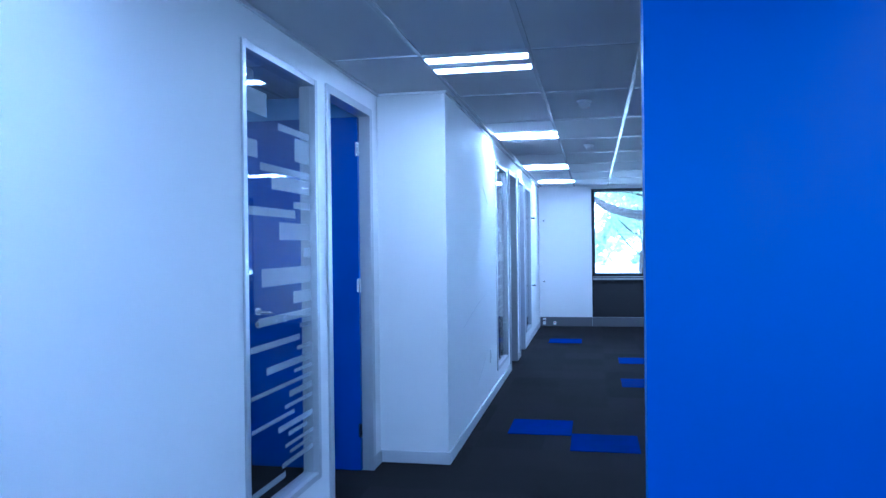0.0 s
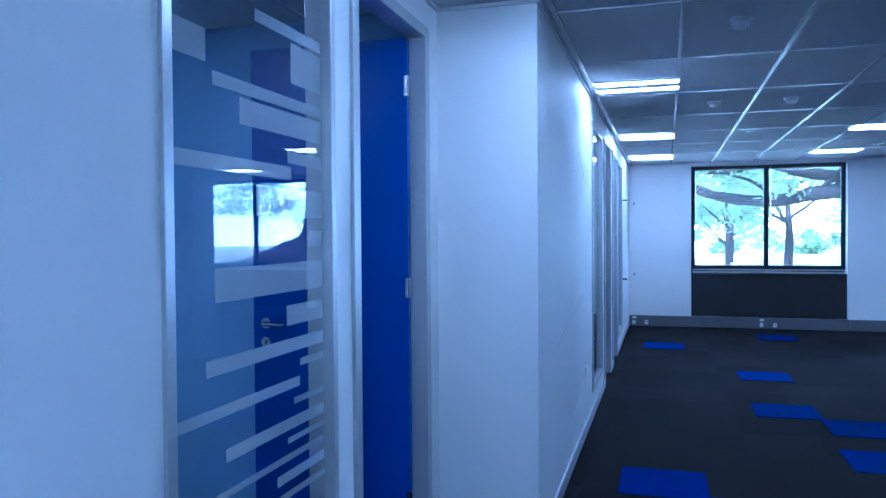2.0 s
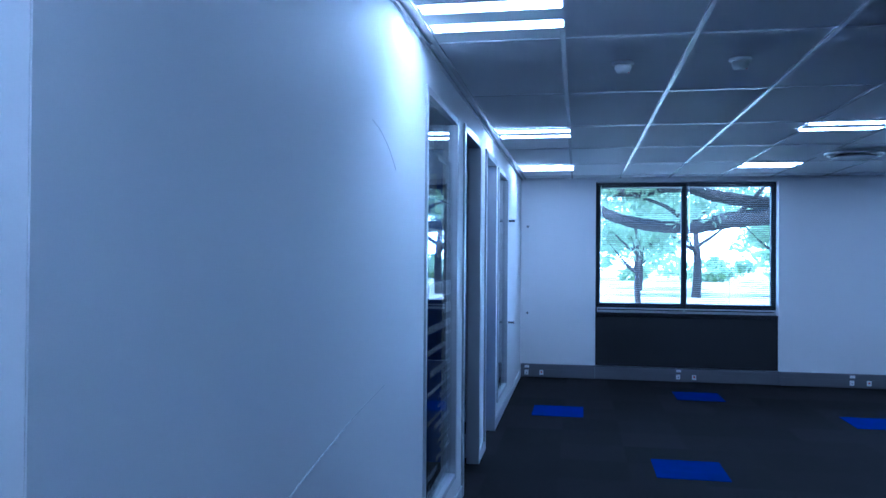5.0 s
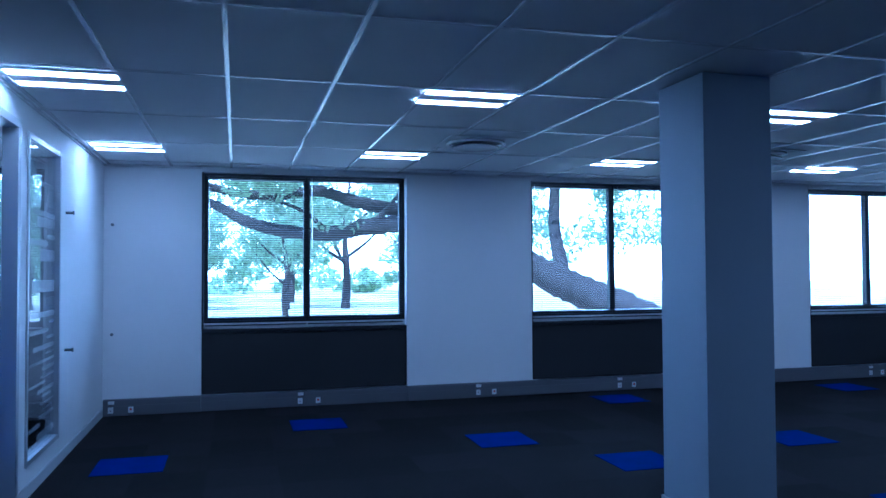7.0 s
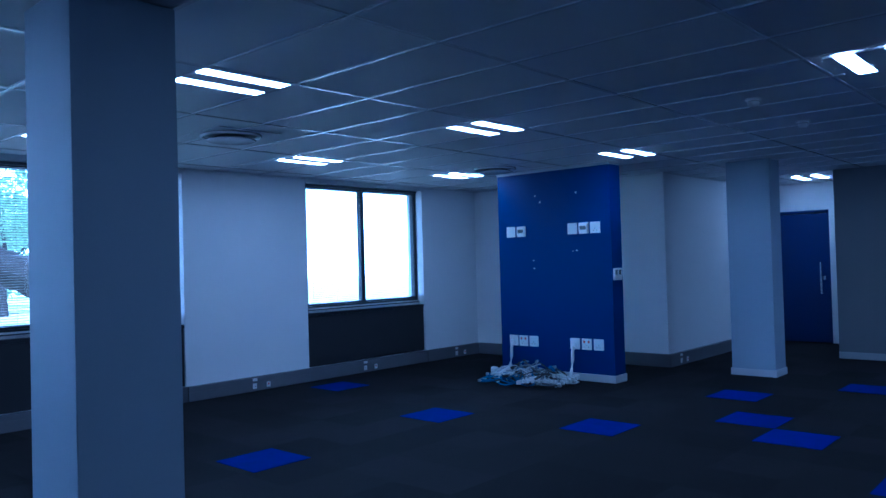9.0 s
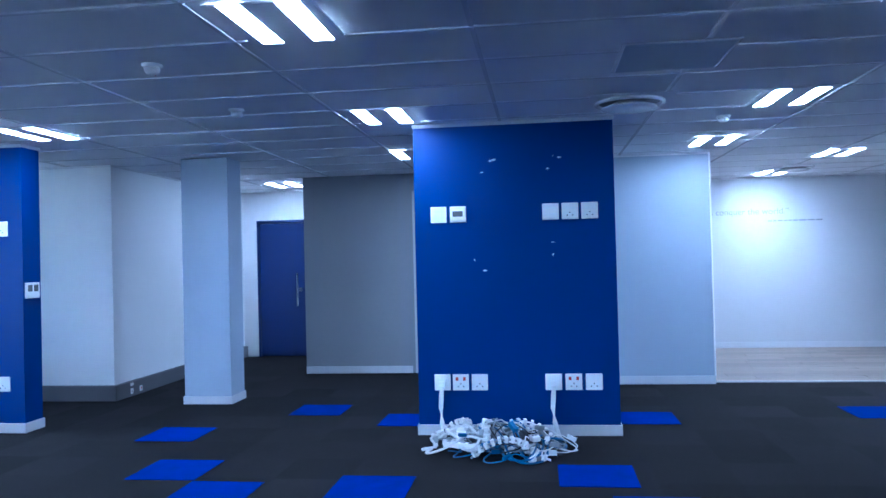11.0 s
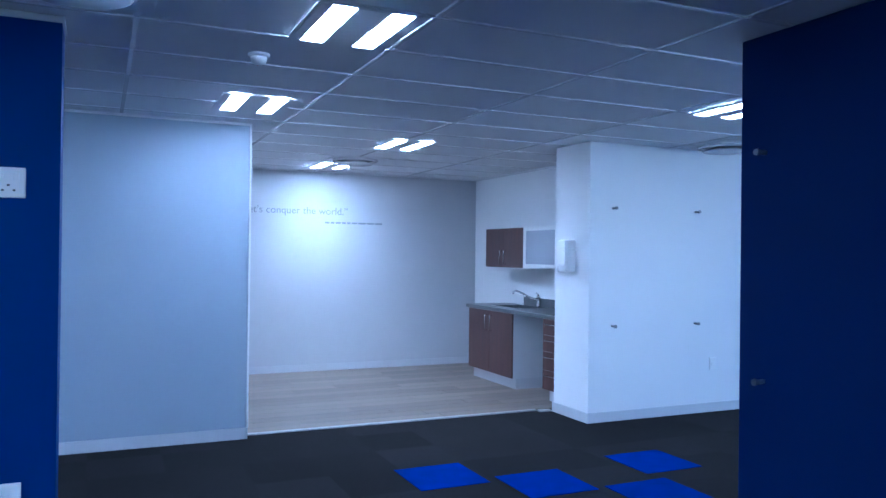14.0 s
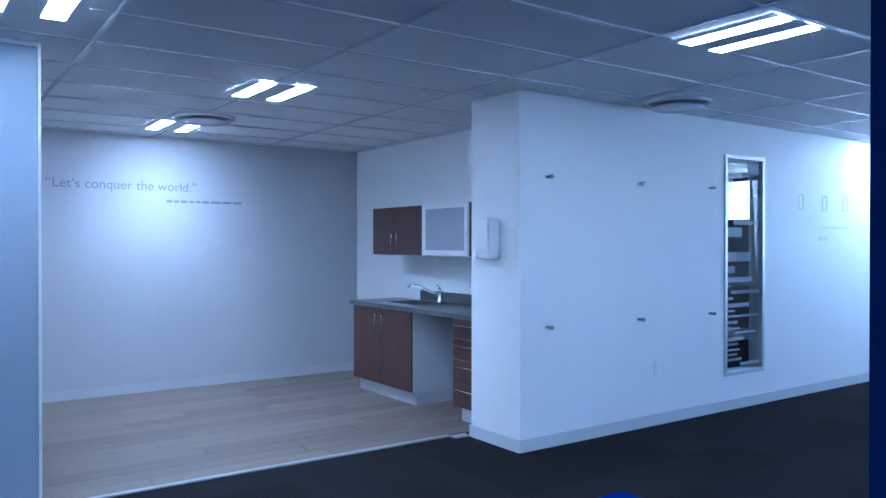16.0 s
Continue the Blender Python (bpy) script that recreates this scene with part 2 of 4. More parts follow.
def mesh_of(name, bm, mat, smooth=False):
    me = bpy.data.meshes.new(name)
    bm.to_mesh(me)
    bm.free()
    me.materials.append(mat)
    if smooth:
        me.polygons.foreach_set("use_smooth", [True] * len(me.polygons))
    return me


def place(ob):
    """The world pose of an object, through its parents."""
    m = ob.matrix_basis.copy()
    return place(ob.parent) @ ob.matrix_parent_inverse @ m if ob.parent else m


def part(name, bm, mat, parent, label="", smooth=False):
    """Links a bmesh, in the world's coordinates, as one part under a thing or a part."""
    ob = new(name, bm if isinstance(bm, bpy.types.Mesh) else mesh_of(name, bm, mat, smooth))
    ob.parent = parent
    ob.matrix_parent_inverse = place(parent).inverted()
    return tagged(ob, label)


def thing(name, at, label, category, group=""):
    e = new(name)
    e.empty_display_size = 0.1
    e.matrix_basis = at if isinstance(at, Matrix) else Matrix.Translation(at)
    return tagged(e, label, category, group)


def struct(name, bm, mat, label, category):
    return tagged(new(name, mesh_of(name, bm, mat)), label, category, "", "structure")


H = 2.55
YF = 13.55

# ---- floors ----
floor = struct("floor", boxes((-4.3, -6.1, -0.15, 15.2, 13.9, 0.0)), CARPET, "charcoal carpet floor laid in half-metre tiles with stray blue ones", "floor")

# ---- walls ----
wall_corridor = struct("wall_corridor", boxes(
    (-1.50, -6.0, 0, -1.43, 2.51, H), (-1.50, 2.51, 0, -1.43, 3.40, 0.25), (-1.50, 2.51, 2.39, -1.43, 3.40, H),
    (-1.50, 3.40, 0, -1.43, 3.58, H), (-1.50, 3.58, 2.39, -1.43, 4.39, H), (-1.50, 4.39, 0, -1.43, 4.59, H)), WHITE, "white painted office partition with a glass strip and a doorway", "wall")
wall_jog = struct("wall_jog", boxes((-4.2, 4.59, 0, -0.953, 4.71, H)), WHITE, "white painted return of the office partition", "wall")
wall_offices = struct("wall_offices", boxes(
    (-1.02, 4.592, 0, -0.95, 7.25, H), (-1.02, 7.25, 0, -0.95, 8.22, 0.2), (-1.02, 7.25, 2.36, -0.95, 8.22, H),
    (-1.02, 8.22, 0, -0.95, 8.50, H), (-1.02, 8.50, 2.36, -0.95, 9.32, H), (-1.02, 9.32, 0, -0.95, 9.66, H),
    (-1.02, 9.66, 2.36, -0.95, 10.42, H), (-1.02, 10.42, 0, -0.95, 10.62, H), (-1.02, 10.62, 0, -0.95, 11.56, 0.2),
    (-1.02, 10.62, 2.36, -0.95, 11.56, H), (-1.02, 11.56, 0, -0.95, YF, H)), WHITE, "white painted partition of the small offices with glass strips", "wall")
WINDOWS = ((-3.75, -1.5), (0.0, 2.2), (3.7, 5.92), (7.6, 9.73))
fw = bmesh.new()
edges = [-4.3] + [v for w in WINDOWS for v in w] + [15.2]
for a, b in zip(edges[0::2], edges[1::2]):
    bx(fw, a, YF, 0, b, 13.86, H + 0.3)
for a, b in WINDOWS:
    bx(fw, a, YF + 0.1, 0, b, 13.86, 0.9)
    bx(fw, a, YF, 2.5, b, 13.86, H + 0.3)
wall_north = struct("wall_north", fw, WHITE, "white painted window wall with broad piers", "wall")
struct("wall_west", boxes((-4.3, -6.1, 0, -4.2, 13.56, H)), WHITE, "white painted wall of the small offices", "wall")
# out-of-view wall, added to bounce lamp light inside the office
struct("wall_office_bounce", boxes((-4.2, 1.2, 0, -1.50, 1.32, H)), WHITE, "unseen white end wall added to bounce light into the small office", "wall")
struct("wall_office_back", boxes((-4.19, 4.578, 0, -1.505, 4.588, H)), MIDBLUE, "mid blue painted back wall of the small office", "wall")
struct("wall_office_divider", boxes((-4.2, 9.43, 0, -1.02, 9.55, H)), WHITE, "white painted wall between two offices", "wall")
SOUTH = ((0.6, 2.8), (4.6, 6.8), (8.6, 10.8), (12.5, 14.7))
sw = bmesh.new()
edges = [-4.3] + [v for w in SOUTH for v in w] + [15.2]
for a, b in zip(edges[0::2], edges[1::2]):
    bx(sw, a, -6.31, 0, b, -6.0, H + 0.3)
for a, b in SOUTH:
    bx(sw, a, -6.31, 0, b, -6.1, 0.9)
    bx(sw, a, -6.31, 2.5, b, -6.0, H + 0.3)
struct("wall_south", sw, WHITE, "white painted window wall closing the hall", "wall")
blue_partition = struct("wall_blue", boxes((0.20, 2.06, 0, 8.38, 2.172, H)), BLUE, "vivid blue painted partition reaching the ceiling", "wall")
# thin sheet colouring the partition's north side darker than its south side
struct("wall_navy_side", boxes((0.20, 2.172, 0, 8.384, 2.18, H)), NAVY, "dark navy north side of the blue partition with fixing studs", "wall")
struct("wall_east", boxes((10.95, 10.35, 0, 11.1, YF, H), (11.1, 10.35, 0, 14.6, 10.5, H)), WHITE, "white painted corner block beside the windows", "wall")
struct("wall_exit", boxes((14.6, 8.7, 0, 14.75, 9.36, H), (14.6, 9.36, 2.08, 14.75, 10.1, H), (14.6, 10.1, 0, 14.75, 10.5, H)), WHITE, "white painted wall round the blue exit door", "wall")
struct("wall_slate", boxes((12.83, 7.34, 0, 12.95, 8.8, H), (12.83, 6.5, 2.3, 12.95, 7.34, H), (12.83, 5.4, 0, 12.95, 6.5, H), (12.95, 8.68, 0, 14.6, 8.8, H)), DARKGREY, "slate grey painted wall with a doorway", "wall")
struct("wall_grey", boxes((11.90, 3.89, 0, 12.02, 5.5, H), (12.02, 5.4, 0, 12.83, 5.5, H)), BLUEGREY, "pale blue-grey painted wall beside the kitchenette", "wall")
struct("wall_kitchen", boxes((15.13, 0.08, 0, 15.2, 4.1, H), (12.02, 4.0, 0, 15.13, 4.1, H)), GREY, "pale grey painted back wall of the kitchenette", "wall")
struct("wall_kitchen_side", boxes((11.91, 0.08, 0, 15.13, 0.2, H)), WHITE, "white wall behind the kitchen units", "wall")
struct("wall_white_block", boxes(
    (11.35, -1.40, 0, 11.47, 0.955, H), (11.35, -2.00, 0, 11.47, -1.40, 0.3), (11.35, -2.00, 2.26, 11.47, -1.40, H),
    (11.35, -6.0, 0, 11.47, -2.0, H), (11.47, 0.835, 0, 11.91, 0.955, H), (11.79, 0.08, 0, 11.91, 0.835, H)), WHITE, "bright white painted wall with a glass strip and fixing studs", "wall")
# added to keep sky light from leaking in from the east
struct("wall_outer_east", boxes((15.13, -6.0, 0, 15.2, 0.08, H), (15.13, 4.1, 0, 15.2, YF, H)), WHITE, "white outer wall added to shut sky light out of the rooms", "wall")
# unseen slab, added so no sun leaks through the ceiling gaps
struct("roof", boxes((-4.4, -6.2, 2.75, 15.3, 14.4, 2.95)), FACADE, "unseen slab added above the ceiling to block the sun", "roof")


# ---- ceiling: lay-in tiles hung in slim tee bars ----
def ceiling():
    bm = bmesh.new()
    rnd = random.Random(3)
    xs = [-0.3 + 0.6 * k for k in range(-7, 27)]
    ys = [2.45 + 1.2 * k for k in range(-8, 11)]
    verts, faces, mats = [], [], []

    def quadbox(x0, y0, z0, x1, y1, z1, mi):
        i = len(verts)
        verts.extend([(x0, y0, z0), (x1, y0, z0), (x1, y1, z0), (x0, y1, z0), (x0, y0, z1), (x1, y0, z1), (x1, y1, z1), (x0, y1, z1)])
        for f in ((0, 3, 2, 1), (4, 5, 6, 7), (0, 1, 5, 4), (1, 2, 6, 5), (2, 3, 7, 6), (3, 0, 4, 7)):
            faces.append([i + k for k in f])
            mats.append(mi)
    for x0, x1 in zip(xs, xs[1:]):
        for y0, y1 in zip(ys, ys[1:]):
            j = rnd.uniform(0.0, 0.003)
            quadbox(x0 + 0.008, y0 + 0.008, H + 0.004 + j, x1 - 0.008, y1 - 0.008, H + 0.02, 0)
    quadbox(xs[0], ys[0], H + 0.022, xs[-1], ys[-1], H + 0.03, 0)
    for x in xs:
        quadbox(x - 0.012, ys[0], H - 0.002, x + 0.012, ys[-1], H + 0.01, 1)
    for y in ys:
        quadbox(xs[0], y - 0.012, H - 0.0005, xs[-1], y + 0.012, H + 0.01, 1)
    bm.free()
    me = bpy.data.meshes.new("ceiling")
    me.from_pydata(verts, [], faces)
    me.materials.append(CEIL)
    me.materials.append(TEE)
    me.polygons.foreach_set("material_index", mats)
    return tagged(new("ceiling", me), "suspended ceiling of pale tiles in slim metal bars", "ceiling", "", "structure")


ceiling()

# ---- slim trims at ceiling and corners ----
struct("trim", boxes(
    (11.884, 3.874, H - 0.022, 11.90, 5.5, H - 0.001), (11.884, 3.874, 0.09, 11.912, 3.889, H - 0.022), (15.112, 0.2, H - 0.018, 15.13, 4.0, H - 0.001), (12.02, 0.2, H - 0.018, 15.112, 0.216, H - 0.001),
    (-1.43, -6.0, H - 0.018, -1.414, 4.574, H - 0.001), (-1.43, 4.574, H - 0.018, -0.934, 4.59, H - 0.001), (-0.95, 4.59, H - 0.018, -0.934, 13.53, H - 0.001), (-0.934, 13.532, H - 0.018, 0.0, YF, H - 0.001),
    (2.2, 13.532, H - 0.018, 3.7, YF, H - 0.001), (5.92, 13.532, H - 0.018, 7.6, YF, H - 0.001), (9.73, 13.532, H - 0.018, 10.934, YF, H - 0.001), (10.934, 10.334, H - 0.018, 10.95, YF, H - 0.001), (10.934, 10.334, H - 0.018, 14.6, 10.35, H - 0.001)),
    TEE, "slim white ceiling angle and corner bead", "trim")

# ---- skirtings and trunking ----
struct("baseboard", boxes(
    (-1.43, -6.0, 0, -1.418, 3.54, 0.08), (-1.43, 4.43, 0, -1.418, 4.578, 0.08), (-1.43, 4.578, 0, -0.938, 4.59, 0.08), (-0.95, 4.59, 0, -0.938, 8.47, 0.08),
    (-0.95, 9.33, 0, -0.938, 9.63, 0.08), (-0.95, 10.43, 0, -0.938, YF - 0.05, 0.08), (0.19, 2.05, 0, 8.38, 2.06, 0.08)), SKIRT, "slim grey skirting along the partitions", "skirting")
struct("baseboard_east", boxes(
    (11.888, 3.878, 0, 11.90, 5.5, 0.09), (11.888, 3.878, 0, 12.02, 3.89, 0.09), (15.118, 0.2, 0, 15.13, 4.0, 0.09), (14.14, 0.2, 0, 15.118, 0.212, 0.09),
    (11.338, -6.0, 0, 11.35, 0.967, 0.09), (11.35, 0.955, 0, 11.922, 0.967, 0.09), (11.91, 0.8, 0, 11.922, 0.955, 0.09), (12.818, 7.40, 0, 12.83, 8.8, 0.09)), SKIRT, "pale grey skirting board", "skirting")
tr = bmesh.new()
for a, b, d in ((-0.938, -0.002, 0.05), (0.0, 2.2, 0.035), (2.202, 3.698, 0.05), (3.7, 5.92, 0.035), (5.922, 7.598, 0.05), (7.6, 9.73, 0.035), (9.732, 10.9, 0.05)):
    bx(tr, a, YF - d, 0, b, YF - 0.001, 0.165, bevel=0.004)
    bx(tr, a, YF - d - 0.004, 0.115, b, YF - d + 0.001, 0.155)
    bx(tr, a, YF - d - 0.004, 0.01, b, YF - d + 0.001, 0.10)
bx(tr, 10.90, 10.30, 0, 10.95, YF - 0.05, 0.165, bevel=0.004)
bx(tr, 10.90, 10.30, 0, 14.6, 10.35, 0.165, bevel=0.004)
struct("trunking", tr, TRUNK, "dark grey cable trunking along the window wall", "trunking")


# ---- windows with venetian blinds ----
def blind(x0, x1, z1, z0, y):
    """A venetian blind let down over one pane: head rail, slats, bottom rail and cords."""
    b = thing("venetian_blind", (x0, y, z1), "dark venetian blind let down with open slats", "blind", "window blinds")
    part("head_rail", boxes((x0, y - 0.014, z1 - 0.03, x1, y + 0.014, z1), bevel=0.003), SLAT, b)
    w = x1 - x0
    bm = bmesh.new()
    n = 4
    for k in range(n):
        u0, u1 = -0.012 + 0.024 * k / n, -0.012 + 0.024 * (k + 1) / n
        c0, c1 = 0.003 * (1 - (u0 / 0.012) ** 2), 0.003 * (1 - (u1 / 0.012) ** 2)
        vs = [bm.verts.new(p) for p in ((0, u0, c0), (w, u0, c0), (w, u1, c1), (0, u1, c1))]
        bm.faces.new(vs)
    bmesh.ops.remove_doubles(bm, verts=bm.verts, dist=1e-5)
    bmesh.ops.solidify(bm, geom=bm.faces[:], thickness=0.0012)
    me = mesh_of("slat", bm, SLAT)
    step = 0.0245
    count = int((z1 - 0.05 - z0 - 0.02) / step)
    for k in range(count):
        s = part("slat", me, SLAT, b)
        s.matrix_basis = pose(x0, y, z1 - 0.05 - k * step, -10, 0, 0)
    part("bottom_rail", boxes((x0, y - 0.012, z0, x1, y + 0.012, z0 + 0.014), bevel=0.003), SLAT, b)
    for f in (0.12, 0.5, 0.88):
        x = x0 + w * f
        part("ladder_cord", boxes((x - 0.001, y - 0.014, z0, x + 0.001, y - 0.0125, z1 - 0.03)), SLAT, b)
    part("tilt_wand", tube([(x0 + 0.04, y - 0.02, z1 - 0.03), (x0 + 0.045, y - 0.022, z1 - 0.8)], 0.003, 6), CHROME, b)


def window(i, x0, x1, south=False):
    w = thing("window_%d" % i, (x0, YF + 0.12, 0.8), "black framed two-pane window above a charcoal board", "window")
    tagged(w, kind="structure")
    y0, y1 = YF + 0.13, YF + 0.20
    zb, zt, f, m = 0.90, 2.5, 0.06, (x0 + x1) / 2
    for name, r in (("frame_rail", (x0, y0, zb, x1, y1, zb + f)), ("frame_rail", (x0, y0, zt - f, x1, y1, zt)), ("frame_stile", (x0, y0 + 0.002, zb + f, x0 + f, y1, zt - f)),
                    ("frame_stile", (x1 - f, y0 + 0.002, zb + f, x1, y1, zt - f)), ("mullion", (m - 0.035, y0 - 0.004, zb + f, m + 0.035, y1, zt - f))):
        part(name, boxes(r, bevel=0.004), BLACKFRAME, w)
    for a, b in ((x0 + f, m - 0.035), (m + 0.035, x1 - f)):
        p = part("pane", boxes((a, y0 + 0.03, zb + f, b, y0 + 0.036, zt - f)), GLASS, w)
        p.visible_shadow = False
    part("apron_panel", boxes((x0 + 0.002, YF + 0.02, 0.166, x1 - 0.002, YF + 0.098, 0.80), bevel=0.003), PANEL, w, "charcoal board under the window")
    part("window_sill", boxes((x0 + 0.002, YF + 0.005, 0.80, x1 - 0.002, y0, 0.84), bevel=0.006), BLACKFRAME, w)
    part("reveal", boxes((x0, YF + 0.01, 0.84, x0 + 0.02, y0, zt)), BLACKFRAME, w)
    if south:
        # added sheet that darkens the lower window as mirrored in the glass strip
        if x0 < -7:
            part("reflection_mask", boxes((x0 + f, y0 - 0.012, zb + f, x1 - f, y0 - 0.006, 1.85)), PANEL, w, "charcoal sheet added over the lower glass to darken its reflection")
        w.matrix_basis = pose(0, YF - 6.0, 0, 0, 0, 180) @ w.matrix_basis
        return
    for a, b in ((x0 + 0.03, m - 0.01), (m + 0.01, x1 - 0.03)):
        blind(a, b, 2.495, 0.87, YF + 0.085)


for i, (a, b) in enumerate(WINDOWS):
    window(i + 1, a, b)
for i, (a, b) in enumerate(SOUTH):
    window(i + 5, -b, -a, True)


# ---- glass strips with frosted bars, doors ----
BARS = ((0.28, 0.05, 0.45, 1.0), (0.37, 0.03, 0.0, 0.55), (0.42, 0.025, 0.5, 1.0), (0.47, 0.018, 0.62, 0.95), (0.51, 0.018, 0.55, 1.0), (0.56, 0.022, 0.6, 0.9), (0.60, 0.03, 0.45, 1.0), (0.66, 0.02, 0.1, 0.7),
        (0.70, 0.02, 0.55, 1.0), (0.75, 0.03, 0.62, 1.0), (0.81, 0.02, 0.0, 1.0), (0.86, 0.018, 0.7, 1.0), (0.90, 0.035, 0.3, 1.0), (0.97, 0.02, 0.75, 1.0), (1.02, 0.03, 0.0, 0.8), (1.08, 0.022, 0.8, 1.0),
        (1.13, 0.04, 0.2, 1.0), (1.21, 0.06, 0.7, 1.0), (1.31, 0.085, 0.25, 1.0), (1.44, 0.05, 0.88, 1.0), (1.53, 0.085, 0.5, 1.0), (1.64, 0.04, 0.0, 0.75), (1.69, 0.035, 0.72, 1.0),
        (1.77, 0.07, 0.4, 1.0), (1.85, 0.035, 0.25, 1.0), (1.93, 0.12, 0.75, 1.0), (2.06, 0.035, 0.5, 1.0), (1.90, 0.08, 0.0, 0.22), (2.10, 0.11, 0.0, 0.35), (2.24, 0.05, 0.0, 0.18))


def glass_strip(x, y0, y1, z0, z1, face=1):
    """A narrow full-height glazed strip in a wall that runs along y, with a film of frosted bars. face: the side of the film."""
    g = thing("glass_strip", (x, y0, z0), "tall glass strip in a silver frame with frosted bars", "glazing", "glass strips")
    tagged(g, kind="structure")
    t = 0.035
    a, b = (x - 0.08, x + 0.012) if face > 0 else (x - 0.012, x + 0.13)
    part("frame_stile", boxes((a, y0, z0, b, y0 + t, z1), bevel=0.003), ALU, g)
    part("frame_stile", boxes((a, y1 - t, z0, b, y1, z1), bevel=0.003), ALU, g)
    part("frame_rail", boxes((a, y0 + t, z0, b - 0.002 * face, y1 - t, z0 + t), bevel=0.003), ALU, g)
    part("frame_rail", boxes((a, y0 + t, z1 - t, b - 0.002 * face, y1 - t, z1), bevel=0.003), ALU, g)
    c = x - 0.02 * face
    part("pane", boxes((c - 0.004, y0 + t, z0 + t, c + 0.004, y1 - t, z1 - t)), GLASS, g).visible_shadow = False
    w = y1 - y0 - 2 * t
    for z, h, u, v in BARS:
        if z0 + t < z and z + h < z1 - t:
            yy0, yy1 = y0 + t + u * w + 0.002, y0 + t + v * w - 0.002
            part("frosted_bar", boxes((c - 0.0062 * face, yy0, z, c - 0.0048 * face, yy1, z + h)), FROST, g)


def door_frame(x, y0, y1, z1, side=1):
    d = thing("door_frame", (x, y0, 0), "silver aluminium door frame set in the white partition", "door frame", "office door frames")
    tagged(d, kind="structure")
    a, b = x - 0.08, x + 0.014
    part("jamb", boxes((a, y0 - 0.045, 0, b, y0 + 0.012, z1), bevel=0.003), ALU, d)
    part("jamb", boxes((a, y1 - 0.012, 0, b, y1 + 0.045, z1), bevel=0.003), ALU, d)
    part("head", boxes((a, y0 - 0.045, z1, b, y1 + 0.045, z1 + 0.05), bevel=0.003), ALU, d)


def lever(parent, m, mir=1):
    """A lever handle with a round rose and a lock cylinder below, on a face whose outward side is the local -y."""
    h = part("lever_handle", xf(tube([(0, 0, 0), (0, -0.045, 0), (0.01 * mir, -0.055, 0), (0.12 * mir, -0.055, -0.004)], 0.009, 10), m), CHROME, parent, "chrome lever handle", True)
    part("rose", xf(cyl(bmesh.new(), 0.026, 0.026, 0.01, pose(0, -0.005, 0, 90)), m), CHROME, h)
    part("lock_cylinder", xf(cyl(bmesh.new(), 0.026, 0.024, 0.012, pose(0, -0.006, -0.09, 90)), m), CHROME, h)
    part("keyhole", xf(boxes((-0.005, -0.0135, -0.102, 0.005, -0.0115, -0.078)), m), DARKPL, h)


def xf(bm, m):
    bmesh.ops.transform(bm, matrix=m, verts=bm.verts)
    return bm


def office_door(i, x, y, w, z1, ang):
    """A plain blue leaf hung on hinges at (x, y), turned ang degrees from the wall."""
    m = pose(x, y, 0.012, 0, 0, ang)
    d = thing("door_%d" % i, m, "open plain blue door on silver hinges with a lever handle", "door", "office doors")
    tagged(d, kind="structure")
    part("leaf", xf(boxes((0.0, -0.02, 0, w, 0.02, z1 - 0.02), bevel=0.003), m), DOORBLUE, d)
    lever(d, m @ pose(w - 0.07, -0.02, 1.05), -1)
    lever(d, m @ pose(w - 0.07, 0.02, 1.05, 0, 0, 180), 1)
    for z in (0.22, z1 / 2, z1 - 0.28):
        hg = part("hinge", xf(boxes((-0.012, 0.0195, z, 0.014, 0.023, z + 0.09), bevel=0.002), m), CHROME, d)
        part("knuckle", xf(cyl(bmesh.new(), 0.0065, 0.0065, 0.092, pose(0.0, 0.024, z + 0.045), 12), m), CHROME, hg)
    return d


def text_mesh(name, text, size, depth, mat=None):
    """The built-in font as a mesh."""
    cu = bpy.data.curves.new(name, "FONT")
    cu.body, cu.size, cu.extrude = text, size, depth
    tmp = bpy.data.objects.new(name, cu)
    me = bpy.data.meshes.new_from_object(tmp)
    bpy.data.objects.remove(tmp)
    me.materials.clear()
    me.materials.append(mat or PLASTIC)
    return me


glass_strip(-1.43, 2.51, 3.40, 0.25, 2.39)
door_frame(-1.43, 3.59, 4.38, 2.36)
office_door(1, -1.49, 4.342, 0.78, 2.36, 180)
glass_strip(-0.95, 7.25, 8.22, 0.2, 2.36)
door_frame(-0.95, 8.52, 9.28, 2.34)
d2 = office_door(2, -1.04, 9.245, 0.74, 2.34, 180)
sign = part("name_sign", boxes((-1.66, 9.2190, 1.97, -1.26, 9.2245, 2.15), bevel=0.001), DARKGREY, d2, "dark sign plate")
letters = part("sign_letters", text_mesh("sign_letters", "CAPE TOWN", 0.062, 0.0008), PLASTIC, sign, "white letters")
letters.matrix_basis = pose(-1.645, 9.218, 2.04, 90, 0, 0)
door_frame(-0.95, 9.68, 10.38, 2.34)
office_door(3, -1.06, 9.68, 0.68, 2.34, 182)
glass_strip(-0.95, 10.62, 11.56, 0.2, 2.36)
glass_strip(11.35, -2.00, -1.40, 0.3, 2.26, -1)

exit_door = thing("door_4", (14.6, 9.36, 0), "closed plain blue exit door with a long pull handle", "door")
tagged(exit_door, kind="structure")
part("leaf", boxes((14.61, 9.38, 0.01, 14.65, 10.08, 2.06), bevel=0.003), DOORNAVY, exit_door)
part("jamb", boxes((14.59, 9.34, 0, 14.76, 9.375, 2.07)), DOORNAVY, exit_door)
part("jamb", boxes((14.59, 10.085, 0, 14.76, 10.12, 2.07)), DOORNAVY, exit_door)
